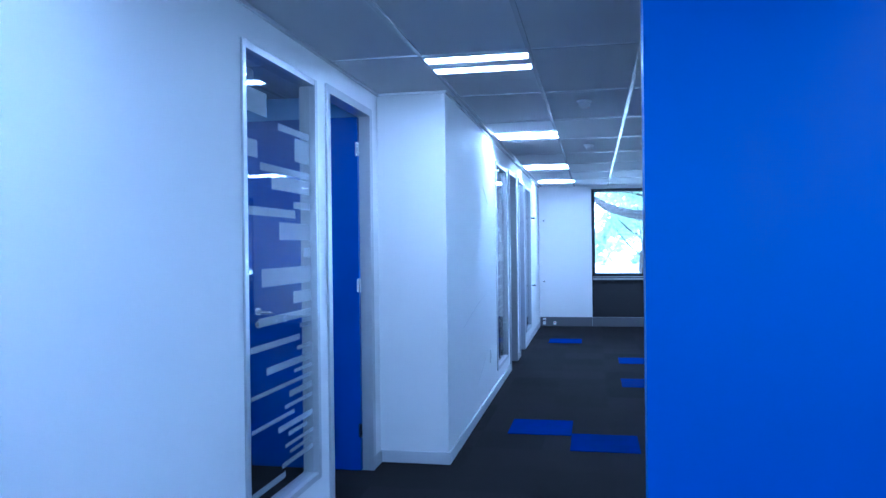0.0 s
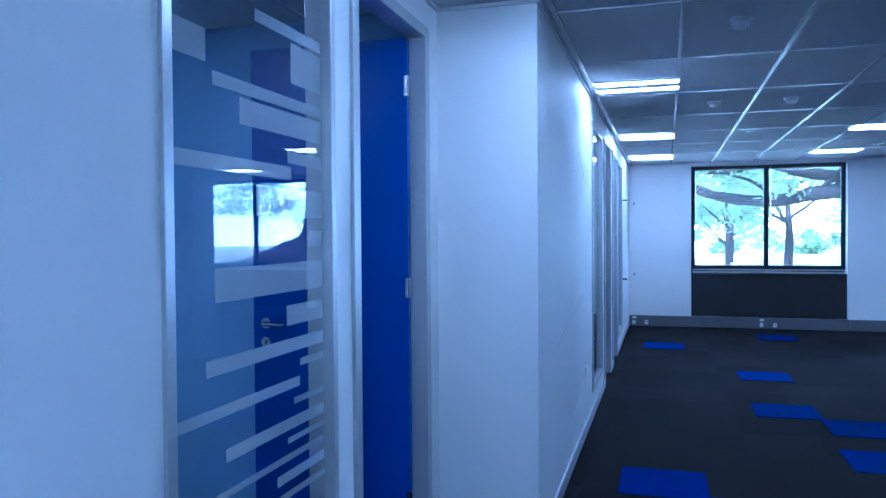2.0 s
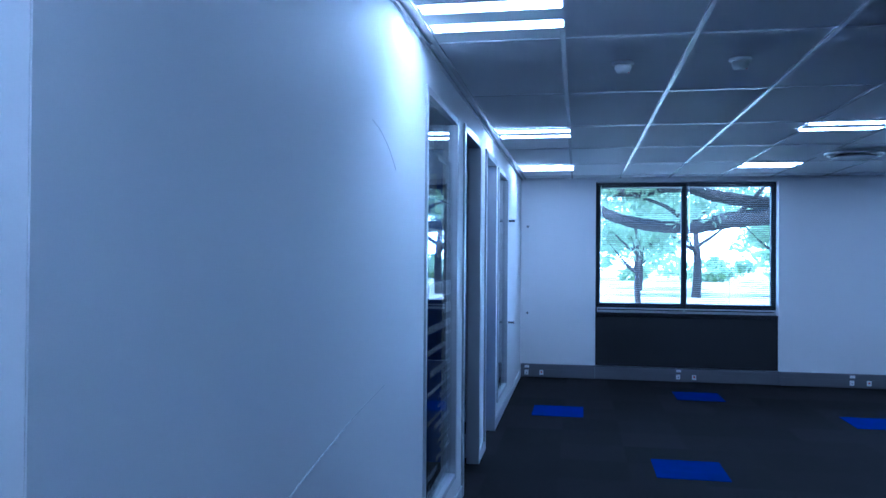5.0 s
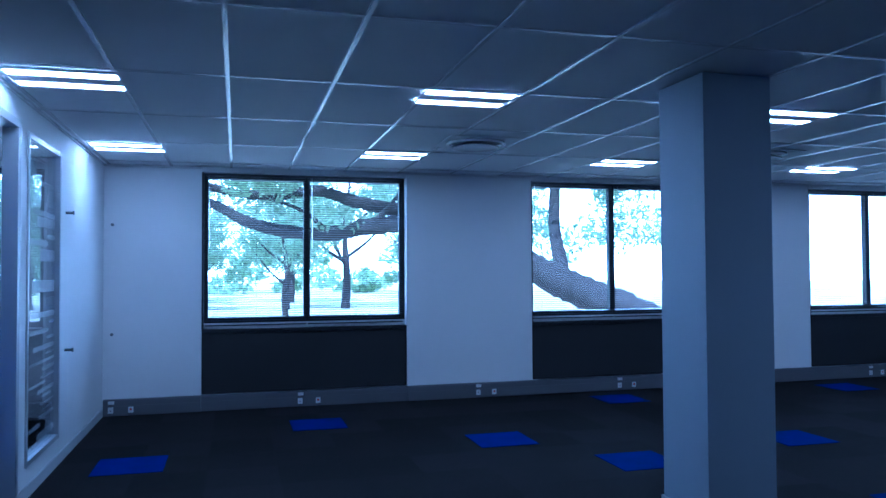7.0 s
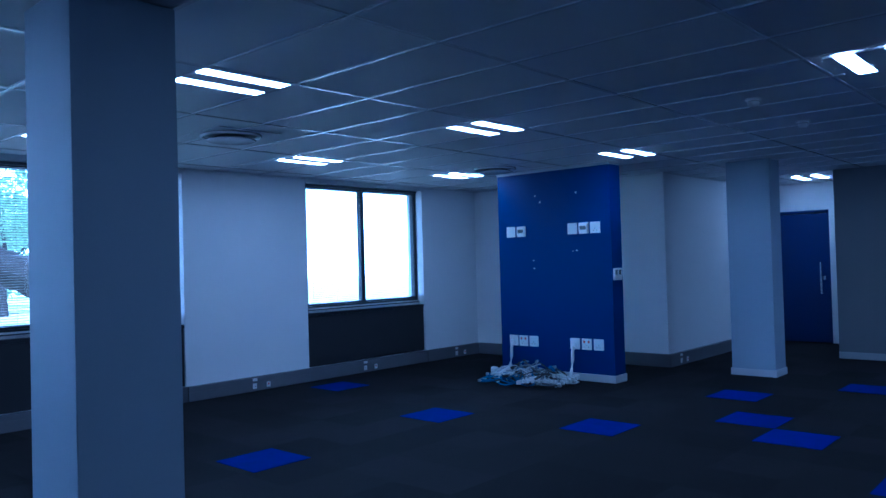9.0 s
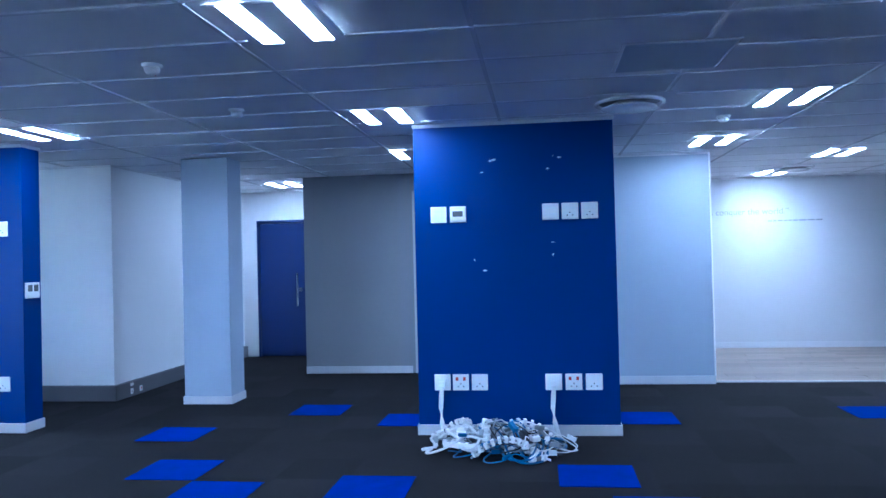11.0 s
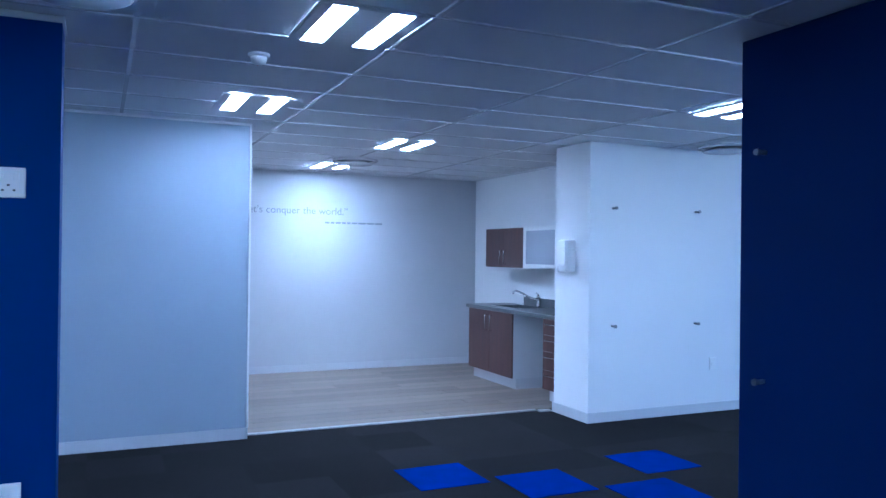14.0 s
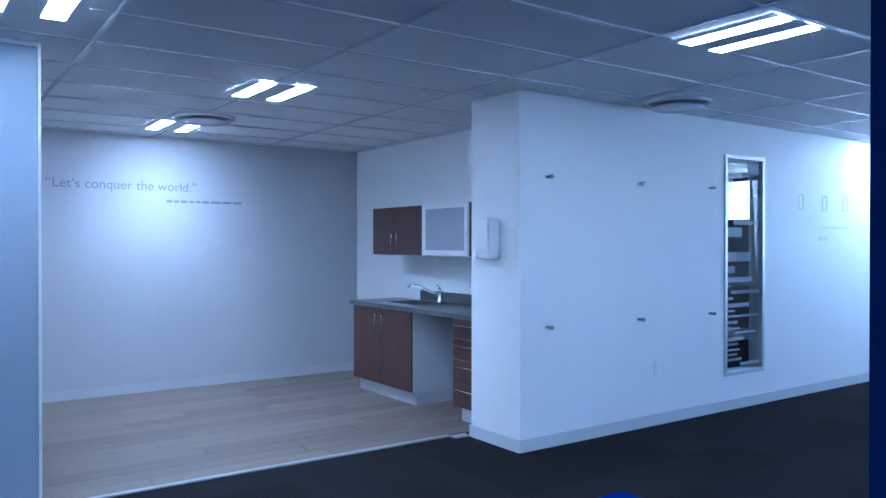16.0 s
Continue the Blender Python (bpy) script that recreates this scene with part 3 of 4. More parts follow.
part("head", boxes((14.588, 9.34, 2.07, 14.76, 10.12, 2.11)), DOORNAVY, exit_door)
part("pull_handle", tube([(14.61, 9.47, 0.78), (14.55, 9.47, 0.78), (14.55, 9.47, 1.28), (14.61, 9.47, 1.28)], 0.014, 10), CHROME, exit_door, "long chrome pull handle")
part("lock", boxes((14.6, 9.415, 1.0, 14.612, 9.455, 1.06), bevel=0.002), CHROME, exit_door)
slate_door = thing("door_5", (12.83, 6.5, 0), "dark blue door in the slate grey wall", "door")
tagged(slate_door, kind="structure")
part("leaf", boxes((12.86, 6.54, 0.01, 12.90, 7.30, 2.26), bevel=0.003), DOORBLUE, slate_door)
part("jamb", boxes((12.815, 7.30, 0, 12.96, 7.36, 2.3), bevel=0.003), ALU, slate_door)
part("jamb", boxes((12.815, 6.48, 0, 12.96, 6.54, 2.3), bevel=0.003), ALU, slate_door)
part("head", boxes((12.815, 6.48, 2.27, 12.96, 7.36, 2.32), bevel=0.003), ALU, slate_door)
lever(slate_door, pose(12.86, 7.22, 1.05, 0, 0, -90), 1)

# ---- columns and blue service boxes ----
pillar = thing("column", (3.08, 9.12, 0), "square pale blue-grey column reaching the ceiling", "column", "columns")
part("shaft", boxes((2.86, 8.895, 0, 3.30, 9.35, H), bevel=0.004), BLUEGREY, pillar)
part("skirting", boxes((2.848, 8.883, 0, 3.312, 9.362, 0.08)), SKIRT, pillar)
pillar_far = thing("column", (10.9, 9.2, 0), "square pale blue-grey column reaching the ceiling", "column", "columns")
part("shaft", boxes((10.75, 8.945, 0, 11.10, 9.45, H), bevel=0.004), BLUEGREY, pillar_far)
part("skirting", boxes((10.738, 8.933, 0, 11.112, 9.462, 0.08)), SKIRT, pillar_far)


def plate(name, y, z, kind, label):
    """A white switch or socket plate on the west face of a service box; local origin at the face."""
    p = thing(name, (0, y, z), label, "socket" if kind in ("socket", "data", "plug") else "switch", "plates on the blue boxes")
    part("plate", boxes((-0.012, y - 0.066, z - 0.066, 0, y + 0.066, z + 0.066), bevel=0.006), PLASTIC, p)
    if kind == "switch":
        part("rocker", boxes((-0.018, y - 0.03, z - 0.028, -0.011, y + 0.03, z + 0.028), bevel=0.003), PLASTIC, p)
    elif kind == "display":
        part("bezel", boxes((-0.026, y - 0.058, z - 0.05, -0.011, y + 0.058, z + 0.055), bevel=0.006), PLASTIC, p)
        part("screen", boxes((-0.028, y - 0.042, z - 0.02, -0.025, y + 0.042, z + 0.025)), SCREEN, p, "grey display")
    else:
        for dy in (-0.03, 0.03):
            part("rocker_switch", boxes((-0.016, y + dy - 0.011, z + 0.014, -0.011, y + dy + 0.011, z + 0.042), bevel=0.002), REDPL if kind == "socket" else PLASTIC, p)
        for dy, dz in ((0, -0.012), (-0.022, -0.034), (0.022, -0.034)):
            part("pin_hole", boxes((-0.0128, y + dy - 0.005, z + dz - 0.004, -0.0118, y + dy + 0.005, z + dz + 0.004)), DARKPL, p)
        if kind == "plug":
            part("plug_top", boxes((-0.05, y - 0.028, z - 0.045, -0.012, y + 0.028, z + 0.012), bevel=0.008), PLASTIC, p)
            part("plug_cable", tube([(-0.045, y, z - 0.03), (-0.06, y + 0.005, z - 0.09), (-0.055, y + 0.012, z - 0.2), (-0.10, y + 0.0, z - 0.30), (-0.2, y - 0.03, z - 0.40)], 0.019, 10), CABLE_W, p, "thick white cable", True)
    return p


def service_box(x0, x1, y0, y1, tall_screens):
    """A blue service box with its plates; each plate is a thing of its own, moved onto the face."""
    s = thing("service_box", (x0, (y0 + y1) / 2, 0), "vivid blue painted boxed-out service wall with a grey skirting", "wall box", "blue service boxes")
    part("body", boxes((x0, y0, 0, x1, y1, H - 0.03)), DEEPBLUE, s)
    part("skirting", boxes((x0 - 0.013, y0 - 0.013, 0, x1 + 0.013, y1 + 0.013, 0.085), bevel=0.003), SKIRT, s)
    part("top_trim", boxes((x0 - 0.008, y0 - 0.008, H - 0.03, x1 + 0.008, y1 + 0.008, H)), SKIRT, s)
    rows = [(1.42, 1.80, "switch"), (1.26, 1.80, tall_screens[0]), (0.51, 1.80, "switch"), (0.355, 1.80, tall_screens[1]), (0.20, 1.80, "data"),
            (1.42, 0.43, "plug"), (1.27, 0.43, "socket"), (1.115, 0.43, "data"), (0.52, 0.43, "plug"), (0.36, 0.43, "socket"), (0.20, 0.43, "data")]
    names = {"switch": ("light_switch", "square white light switch on the blue box"), "display": ("thermostat", "white thermostat with a small grey display"),
             "data": ("data_socket", "square white data outlet plate"), "socket": ("wall_socket", "white wall socket with red rockers"), "plug": ("wall_socket", "white socket with a thick white cable plugged in")}
    for dy, z, k in rows:
        p = plate(names[k][0], 0, 0, k, names[k][1])
        p.matrix_basis = pose(x0, y0 + dy, z)
    rnd = random.Random(int(y0 * 10))
    for cy, cz in ((1.08, 1.42), (0.50, 1.54), (1.0, 2.23), (0.49, 2.23)):
        f = thing("paint_chip", (x0, y0 + cy, cz), "small patch of bare white filler where a fixing was pulled off", "paint damage", "paint chips")
        for k in range(rnd.choice((2, 3))):
            w, h = rnd.uniform(0.003, 0.022), rnd.uniform(0.003, 0.011)
            yy, zz = y0 + cy + rnd.uniform(-0.06, 0.06), cz + rnd.choice((-0.09, 0.0, 0.01)) + rnd.uniform(-0.01, 0.01)
            bm = bmesh.new()
            bmesh.ops.create_circle(bm, cap_ends=True, segments=7, radius=1.0, matrix=pose(x0 - 0.001, yy, zz, 0, -90, 0) @ Matrix.Diagonal((h, w, 1, 1)))
            for v in bm.verts:
                v.co.y += rnd.uniform(-0.3, 0.3) * w
                v.co.z += rnd.uniform(-0.3, 0.3) * h
            bmesh.ops.solidify(bm, geom=bm.faces[:], thickness=0.001)
            part("chip", bm, FILLER, f)
    return s


box_a = service_box(9.42, 9.66, 10.28, 11.9, ("display", "display"))
box_b = service_box(9.43, 9.67, 5.15, 6.77, ("display", "data"))
side_plate = thing("wall_intercom", (9.50, 10.28, 1.25), "white two-part control plate on the side of the blue box", "control panel")
part("plate", boxes((9.44, 10.262, 1.18, 9.62, 10.28, 1.32), bevel=0.005), PLASTIC, side_plate)
part("screen", boxes((9.46, 10.26, 1.24, 9.52, 10.263, 1.30)), SCREEN, side_plate)
part("screen", boxes((9.54, 10.26, 1.24, 9.60, 10.263, 1.30)), SCREEN, side_plate)


# ---- heaps of cut cables ----
def cable_heap(cx, cy, seed, lx, ly):
    rnd = random.Random(seed)
    h = thing("cable_heap", (cx, cy, 0), "tangled heap of blue and white network cables with plugs", "cables", "cable heaps")
    for k in range(16):
        ax, ay = rnd.uniform(-0.6, 0.6) * lx, rnd.uniform(-0.6, 0.6) * ly
        rx, ry = rnd.uniform(0.09, 0.26), rnd.uniform(0.09, 0.30)
        ph, turns, base = rnd.uniform(0, 6.3), rnd.uniform(1.0, 2.2), rnd.uniform(0.02, 0.10)
        pts, n = [], 46
        for i in range(n):
            t = i / (n - 1)
            a = ph + turns * 2 * math.pi * t
            g = 1 + 0.3 * math.sin(3.1 * a + k)
            z = 1.3 * base + 0.085 * (1 + math.sin(2.3 * a + k)) * rnd.uniform(0.92, 1.0)
            z *= max(0.2, 1 - 0.9 * math.hypot((ax + rx * g * math.cos(a)) / (lx * 1.3), (ay + ry * g * math.sin(a)) / (ly * 1.3)))
            pts.append((cx + ax + rx * g * math.cos(a), cy + ay + ry * g * math.sin(a), max(0.012, z)))
        c = part("cable", tube(pts, rnd.choice((0.005, 0.006, 0.009)), 6), rnd.choice((CABLE_B, CABLE_B, CABLE_G, DARKPL, CABLE_W)), h, "", True)
        for j in range(4):
            i = rnd.randrange(4, n - 4)
            p, q = Vector(pts[i]), Vector(pts[i + 1])
            m = Matrix.Translation(p + Vector((0, 0, 0.012))) @ (q - p).to_track_quat("X", "Z").to_matrix().to_4x4()
            s = rnd.uniform(0.8, 1.5)
            part("plug", xf(boxes((-0.03 * s, -0.014 * s, -0.012 * s, 0.03 * s, 0.014 * s, 0.012 * s), bevel=0.004), m), rnd.choice((PLASTIC, CABLE_G, CABLE_B, DARKPL)), c)
    # arcs of pale clip-on connectors, strung along looped leads
    for k in range(6):
        r, a0 = rnd.uniform(0.10, 0.2), rnd.uniform(0, 6.3)
        ox, oy, rise = cx + rnd.uniform(-0.7, 0.5) * lx, cy + rnd.uniform(-0.85, 0.85) * ly, rnd.uniform(0.02, 0.16)
        span = rnd.uniform(2.2, 4.0)
        arc = [(ox + r * math.cos(a0 + span * i / 24), oy + 1.2 * r * math.sin(a0 + span * i / 24), 0.03 + rise * math.sin(math.pi * i / 24)) for i in range(25)]
        lead = part("lead", tube(arc, 0.008, 6), CABLE_W if k % 2 else CABLE_G, h, "", True)
        for i in range(2, 23, 2):
            p, q = Vector(arc[i]), Vector(arc[i + 1])
            m = Matrix.Translation(p) @ (q - p).to_track_quat("X", "Z").to_matrix().to_4x4()
            part("connector", xf(boxes((-0.011, -0.026, -0.022, 0.011, 0.026, 0.022), bevel=0.004), m), CABLE_W, lead)
    for k in range(3):
        x, y, a = cx + rnd.uniform(-0.5, 0.1) * lx, cy + rnd.uniform(-0.7, 0.7) * ly, rnd.uniform(0, 180)
        m = pose(x, y, 0.03 + 0.05 * k, rnd.uniform(-12, 12), rnd.uniform(-12, 12), a)
        s = part("power_strip", xf(boxes((-0.15, -0.028, -0.02, 0.15, 0.028, 0.02), bevel=0.008), m), PLASTIC, h, "white multiway power strip")
        for j in range(5):
            part("outlet", xf(boxes((-0.125 + 0.055 * j, -0.018, 0.0195, -0.095 + 0.055 * j, 0.018, 0.0215), bevel=0.0), m), DARKPL if j % 2 else CABLE_G, s)


cable_heap(8.95, 11.15, 5, 0.36, 0.62)
cable_heap(8.92, 6.08, 8, 0.36, 0.56)


# ---- ceiling fittings ----
def ceiling_light():
    l = thing("ceiling_light", (0, 0, 0), "recessed twin-strip office light, switched on", "ceiling light", "recessed lights")
    bm = boxes((-0.298, -0.245, -0.004, -0.288, 0.245, 0.0), (0.288, -0.245, -0.004, 0.298, 0.245, 0.0), (-0.288, 0.235, -0.004, 0.288, 0.245, 0.0), (-0.288, -0.245, -0.004, 0.288, -0.235, 0.0))
    part("frame", bm, CEIL, l)
    part("reflector", boxes((-0.288, -0.08, -0.006, 0.288, 0.08, -0.001), (-0.288, 0.185, -0.006, 0.288, 0.235, -0.001), (-0.288, -0.235, -0.006, 0.288, -0.185, -0.001)), CEIL, l)
    for y in (-0.13, 0.13):
        part("diffuser", boxes((-0.284, y - 0.052, -0.008, 0.284, y + 0.052, -0.004), bevel=0.002), LAMP, l, "glowing white diffuser")
    return l


# (1.8, 0.95) and (10.9, -3.9): unseen, added to brighten blue partition and white block
LIGHTS = ((-0.6, 3.87), (-0.58, 6.85), (-0.58, 9.92), (-0.57, 12.35), (1.76, 9.83), (1.79, 12.27), (4.18, 9.83), (4.2, 12.25), (6.6, 9.83), (6.65, 12.22), (9.0, 9.82), (9.0, 12.2),
          (4.2, 6.92), (6.64, 6.92), (8.98, 6.92), (11.1, 7.05), (13.6, 9.3), (6.6, 3.95), (9.0, 3.93), (11.05, 4.02), (12.4, 2.36), (14.4, 2.48), (9.62, 0.9), (-0.6, 0.8), (1.8, 0.95), (10.9, -3.9), (5.4, 0.6),
          (-2.7, 2.9))
first_light = ceiling_light()
for x, y in LIGHTS[1:]:
    copy_thing(first_light, pose(x, y, H - 0.002))
first_light.matrix_basis = pose(LIGHTS[0][0], LIGHTS[0][1], H - 0.002)


for x, y in ((12.4, 2.36), (14.4, 2.48)):
    beam = bpy.data.lights.new("lamp_beam", "AREA")
    beam.shape, beam.size, beam.size_y, beam.energy, beam.color = "RECTANGLE", 0.55, 0.36, BEAM, (1.0, 0.96, 0.9)
    beam.spread = radians(130)
    new("lamp_beam", beam).matrix_basis = pose(x, y, H - 0.016)


def diffuser():
    d = thing("air_diffuser", (0, 0, 0), "round white ceiling air diffuser on a square plate", "air vent", "ceiling diffusers")
    part("plate", boxes((-0.295, -0.295, -0.006, 0.295, 0.295, 0.0), bevel=0.002), CEIL, d)
    part("outer_ring", lathe([(0.25, -0.006), (0.252, -0.02), (0.235, -0.03), (0.222, -0.02), (0.222, -0.007)], 40), TEE, d, "", True)
    part("shadow_gap", lathe([(0.221, -0.0065), (0.221, -0.009), (0.1, -0.009)], 36), DARKPL, d)
    part("dish", lathe([(0.10, -0.010), (0.19, -0.044), (0.205, -0.05), (0.19, -0.058), (0.06, -0.064), (0.001, -0.064)], 40), TEE, d, "white dished centre", True)
    return d


def detector():
    d = thing("smoke_detector", (0, 0, 0), "small round white smoke detector on the ceiling", "smoke detector", "smoke detectors")
    part("base", lathe([(0.055, 0.0), (0.055, -0.012), (0.05, -0.016)], 24), PLASTIC, d, "", True)
    part("chamber", lathe([(0.04, -0.016), (0.042, -0.03), (0.034, -0.05), (0.018, -0.056), (0.001, -0.057)], 24), PLASTIC, d, "", True)
    part("led", cyl(bmesh.new(), 0.005, 0.004, 0.004, pose(0.028, 0, -0.053)), REDPL, d)
    return d


dif = diffuser()
for x, y in ((5.17, 11.4), (8.8, 11.45), (8.88, 5.08), (13.72, 2.42), (11.0, -0.31)):
    copy_thing(dif, pose(x, y, H - 0.001))
dif.matrix_basis = pose(2.33, 11.4, H - 0.001)
hatch = thing("ceiling_panel", (7.66, 4.98, H), "square darker grey panel set in the tiled ceiling", "ceiling panel")
part("panel", boxes((7.37, 4.69, H - 0.008, 7.95, 5.27, H - 0.003), bevel=0.002), BLUEGREY, hatch)
part("rim", boxes((7.35, 4.67, H - 0.006, 7.97, 4.685, H - 0.001), (7.35, 5.275, H - 0.006, 7.97, 5.29, H - 0.001), (7.35, 4.685, H - 0.006, 7.365, 5.275, H - 0.001), (7.955, 4.685, H - 0.006, 7.97, 5.275, H - 0.001)), TEE, hatch)
det = detector()
for x, y in ((0.0, 7.72), (0.58, 7.72), (7.2, 7.85), (8.47, 7.89), (9.67, 4.24)):
    copy_thing(det, pose(x, y, H - 0.001))
det.matrix_basis = pose(-0.02, 5.2, H - 0.001)


# ---- wall fixings, outlets ----
def stud():
    s = thing("fixing_stud", (0, 0, 0), "small chrome stand-off stud for a wall panel", "wall stud", "stand-off studs")
    part("barrel", cyl(bmesh.new(), 0.011, 0.011, 0.05, pose(0, 0, 0.025), 14), STEEL, s)
    part("cap", cyl(bmesh.new(), 0.016, 0.015, 0.012, pose(0, 0, 0.056), 16), STEEL, s)
    return s


studs = [pose(-0.95, 11.78, z, 0, 90, 0) for z in (0.84, 1.92)] + [pose(-0.86, YF, z, 90, 0, 0) for z in (0.82, 1.93)]
studs += [pose(11.35, y, z, 0, -90, 0) for y in (0.70, -0.28, -1.19) for z in (0.87, 1.95)]
studs += [pose(8.24, 2.18, z, -90, 0, 0) for z in (0.94, 2.0)]
st = stud()
for m in studs[1:]:
    copy_thing(st, m)
st.matrix_basis = studs[0]


def outlet():
    o = thing("trunking_outlet", (0, 0, 0), "pair of small white outlets on the dark trunking", "socket", "trunking outlets")
    part("plate", boxes((-0.12, -0.01, 0.03, -0.07, 0.0, 0.09), bevel=0.002), PLASTIC, o)
    part("plate", boxes((0.07, -0.01, 0.03, 0.12, 0.0, 0.09), bevel=0.002), PLASTIC, o)
    part("label_plate", boxes((-0.12, -0.008, 0.118, -0.06, 0.0, 0.15), bevel=0.002), PLASTIC, o)
    part("pin_hole", boxes((-0.10, -0.0115, 0.05, -0.09, -0.0095, 0.06)), DARKPL, o)
    part("rocker", boxes((0.085, -0.0115, 0.055, 0.105, -0.0095, 0.075)), REDPL, o)
    return o


outs = [(-0.77, 0.054), (1.11, 0.039), (3.11, 0.054), (4.9, 0.039), (6.85, 0.054), (8.6, 0.039), (10.45, 0.054)]
ou = outlet()
for x, d in outs[1:]:
    copy_thing(ou, pose(x, YF - d, 0))
copy_thing(ou, pose(11.3, 10.30, 0))
ou.matrix_basis = pose(outs[0][0], YF - outs[0][1], 0)
for m, nm in ((pose(-0.95, 6.75, 0.43, 0, 0, 90), "low"), (pose(11.35, -0.51, 0.47, 0, 0, -90), "low"), (pose(-2.40, 4.578, 1.25, 0, 0, 0), "high")):
    low = nm == "low"
    s = thing("wall_socket" if low else "light_switch", m, "white blank wall socket plate near the skirting" if low else "white light switch beside the open door", "socket" if low else "switch")
    part("plate", xf(boxes((-0.042, -0.01, -0.062, 0.042, 0.0, 0.062), bevel=0.004), m), PLASTIC, s)
    part("rocker", xf(boxes((-0.018, -0.014, -0.02, 0.018, -0.009, 0.02), bevel=0.002), m), PLASTIC, s)

# ---- scuffs on the partition ----
for pts in (((6.30, 2.02), (6.42, 2.0), (6.55, 1.95), (6.66, 1.88)), ((5.25, 0.86), (5.7, 0.94), (6.1, 1.0), (6.5, 1.04)), ((5.9, 0.30), (6.2, 0.38), (6.4, 0.46))):
    sc = thing("scuff_mark", (-0.95, pts[0][0], pts[0][1]), "thin pale scratch in the white wall paint", "scuff", "wall scuffs")
    part("scratch", tube([(-0.9505, y, z) for y, z in pts], 0.0022, 6), SKIRT, sc)

# ---- kitchenette ----
def bar_handle(parent, p, q):
    d = Vector(q) - Vector(p)
    h = part("handle", tube([p, Vector(p) + Vector((0, 0.03, 0)), Vector(q) + Vector((0, 0.03, 0)), q], 0.006, 8), CHROME, parent, "slim metal bar handle", True)
    return h


base_cab = thing("base_cabinet", (13.56, 0.5, 0), "dark walnut two-door kitchen base unit", "cabinet", "kitchen units")
part("body", boxes((13.02, 0.21, 0.13, 14.10, 0.775, 0.86)), LINED, base_cab)
part("plinth", boxes((13.04, 0.21, 0, 14.08, 0.73, 0.13)), SKIRT, base_cab, "pale grey plinth")
part("end_panel", boxes((14.10, 0.21, 0.13, 14.116, 0.775, 0.86)), WOOD, base_cab)
for a, b, hx in ((13.022, 13.557, 13.50), (13.563, 14.098, 13.62)):
    d = part("door", boxes((a, 0.777, 0.135, b, 0.797, 0.855), bevel=0.002), WOOD, base_cab, "dark walnut door")
    bar_handle(d, (hx, 0.797, 0.62), (hx, 0.797, 0.80))
drawers = thing("drawer_unit", (12.15, 0.5, 0), "dark walnut four-drawer kitchen unit", "cabinet", "kitchen units")
part("body", boxes((11.93, 0.21, 0.13, 12.36, 0.775, 0.86)), LINED, drawers)
part("side_panel", boxes((12.36, 0.21, 0.13, 12.376, 0.777, 0.86)), WOOD, drawers)
part("plinth", boxes((11.94, 0.21, 0, 12.34, 0.73, 0.13)), SKIRT, drawers)
for z0, z1 in ((0.135, 0.33), (0.335, 0.52), (0.525, 0.69), (0.695, 0.855)):
    d = part("drawer_front", boxes((11.932, 0.777, z0, 12.374, 0.797, z1), bevel=0.002), WOOD, drawers)
    zz = z1 - 0.05
    bar_handle(d, (12.02, 0.797, zz), (12.30, 0.797, zz))
gap_panel = thing("appliance_gap_panel", (12.7, 0.21, 0), "white board lining the open appliance gap", "panel")
part("back_board", boxes((12.378, 0.202, 0.0, 13.018, 0.212, 0.86)), LINED, gap_panel)
part("gap_plinth", boxes((12.378, 0.212, 0.0, 13.018, 0.225, 0.11)), SKIRT, gap_panel)
part("outlet", boxes((12.42, 0.212, 0.72, 12.50, 0.24, 0.80), bevel=0.004), DARKPL, gap_panel)
top = thing("worktop", (13.0, 0.5, 0.86), "speckled grey kitchen worktop with an upstand", "worktop")
part("slab", boxes((11.92, 0.205, 0.861, 13.16, 0.815, 0.90), (13.72, 0.205, 0.861, 14.15, 0.815, 0.90), (13.16, 0.205, 0.861, 13.72, 0.30, 0.90), (13.16, 0.68, 0.861, 13.72, 0.815, 0.90)), STONE, top)
part("upstand", boxes((11.92, 0.203, 0.901, 13.75, 0.222, 1.0), bevel=0.002), STONE, top)
sink = thing("sink", (13.44, 0.49, 0.87), "inset stainless steel sink in the worktop", "sink")
part("rim", boxes((13.14, 0.28, 0.9005, 13.17, 0.70, 0.905), (13.71, 0.28, 0.9005, 13.74, 0.70, 0.905), (13.17, 0.28, 0.9005, 13.71, 0.31, 0.905), (13.17, 0.67, 0.9005, 13.71, 0.70, 0.905)), CHROME, sink)
part("bowl", boxes((13.17, 0.31, 0.862, 13.71, 0.67, 0.867)), CHROME, sink)
part("drain", cyl(bmesh.new(), 0.03, 0.03, 0.004, pose(13.44, 0.49, 0.869)), DARKPL, sink)
tap = thing("tap", (13.36, 0.27, 0.90), "chrome mixer tap with a swivel spout", "tap")
part("body", xf(lathe([(0.03, 0.0), (0.03, 0.012), (0.022, 0.02), (0.022, 0.10), (0.026, 0.11), (0.02, 0.13), (0.002, 0.135)], 18), pose(13.34, 0.26, 0.905)), CHROME, tap, "", True)
part("spout", tube([(13.34, 0.26, 0.97), (13.38, 0.33, 1.0), (13.45, 0.43, 1.06), (13.50, 0.48, 1.085), (13.52, 0.50, 1.07), (13.525, 0.505, 1.05)], 0.013, 10), CHROME, tap, "", True)
part("lever", tube([(13.34, 0.26, 1.035), (13.31, 0.29, 1.06), (13.28, 0.33, 1.07)], 0.008, 8), CHROME, tap, "", True)
upper = thing("wall_cupboard", (13.68, 0.4, 1.36), "dark walnut two-door wall cupboard above the worktop", "cabinet", "kitchen units")
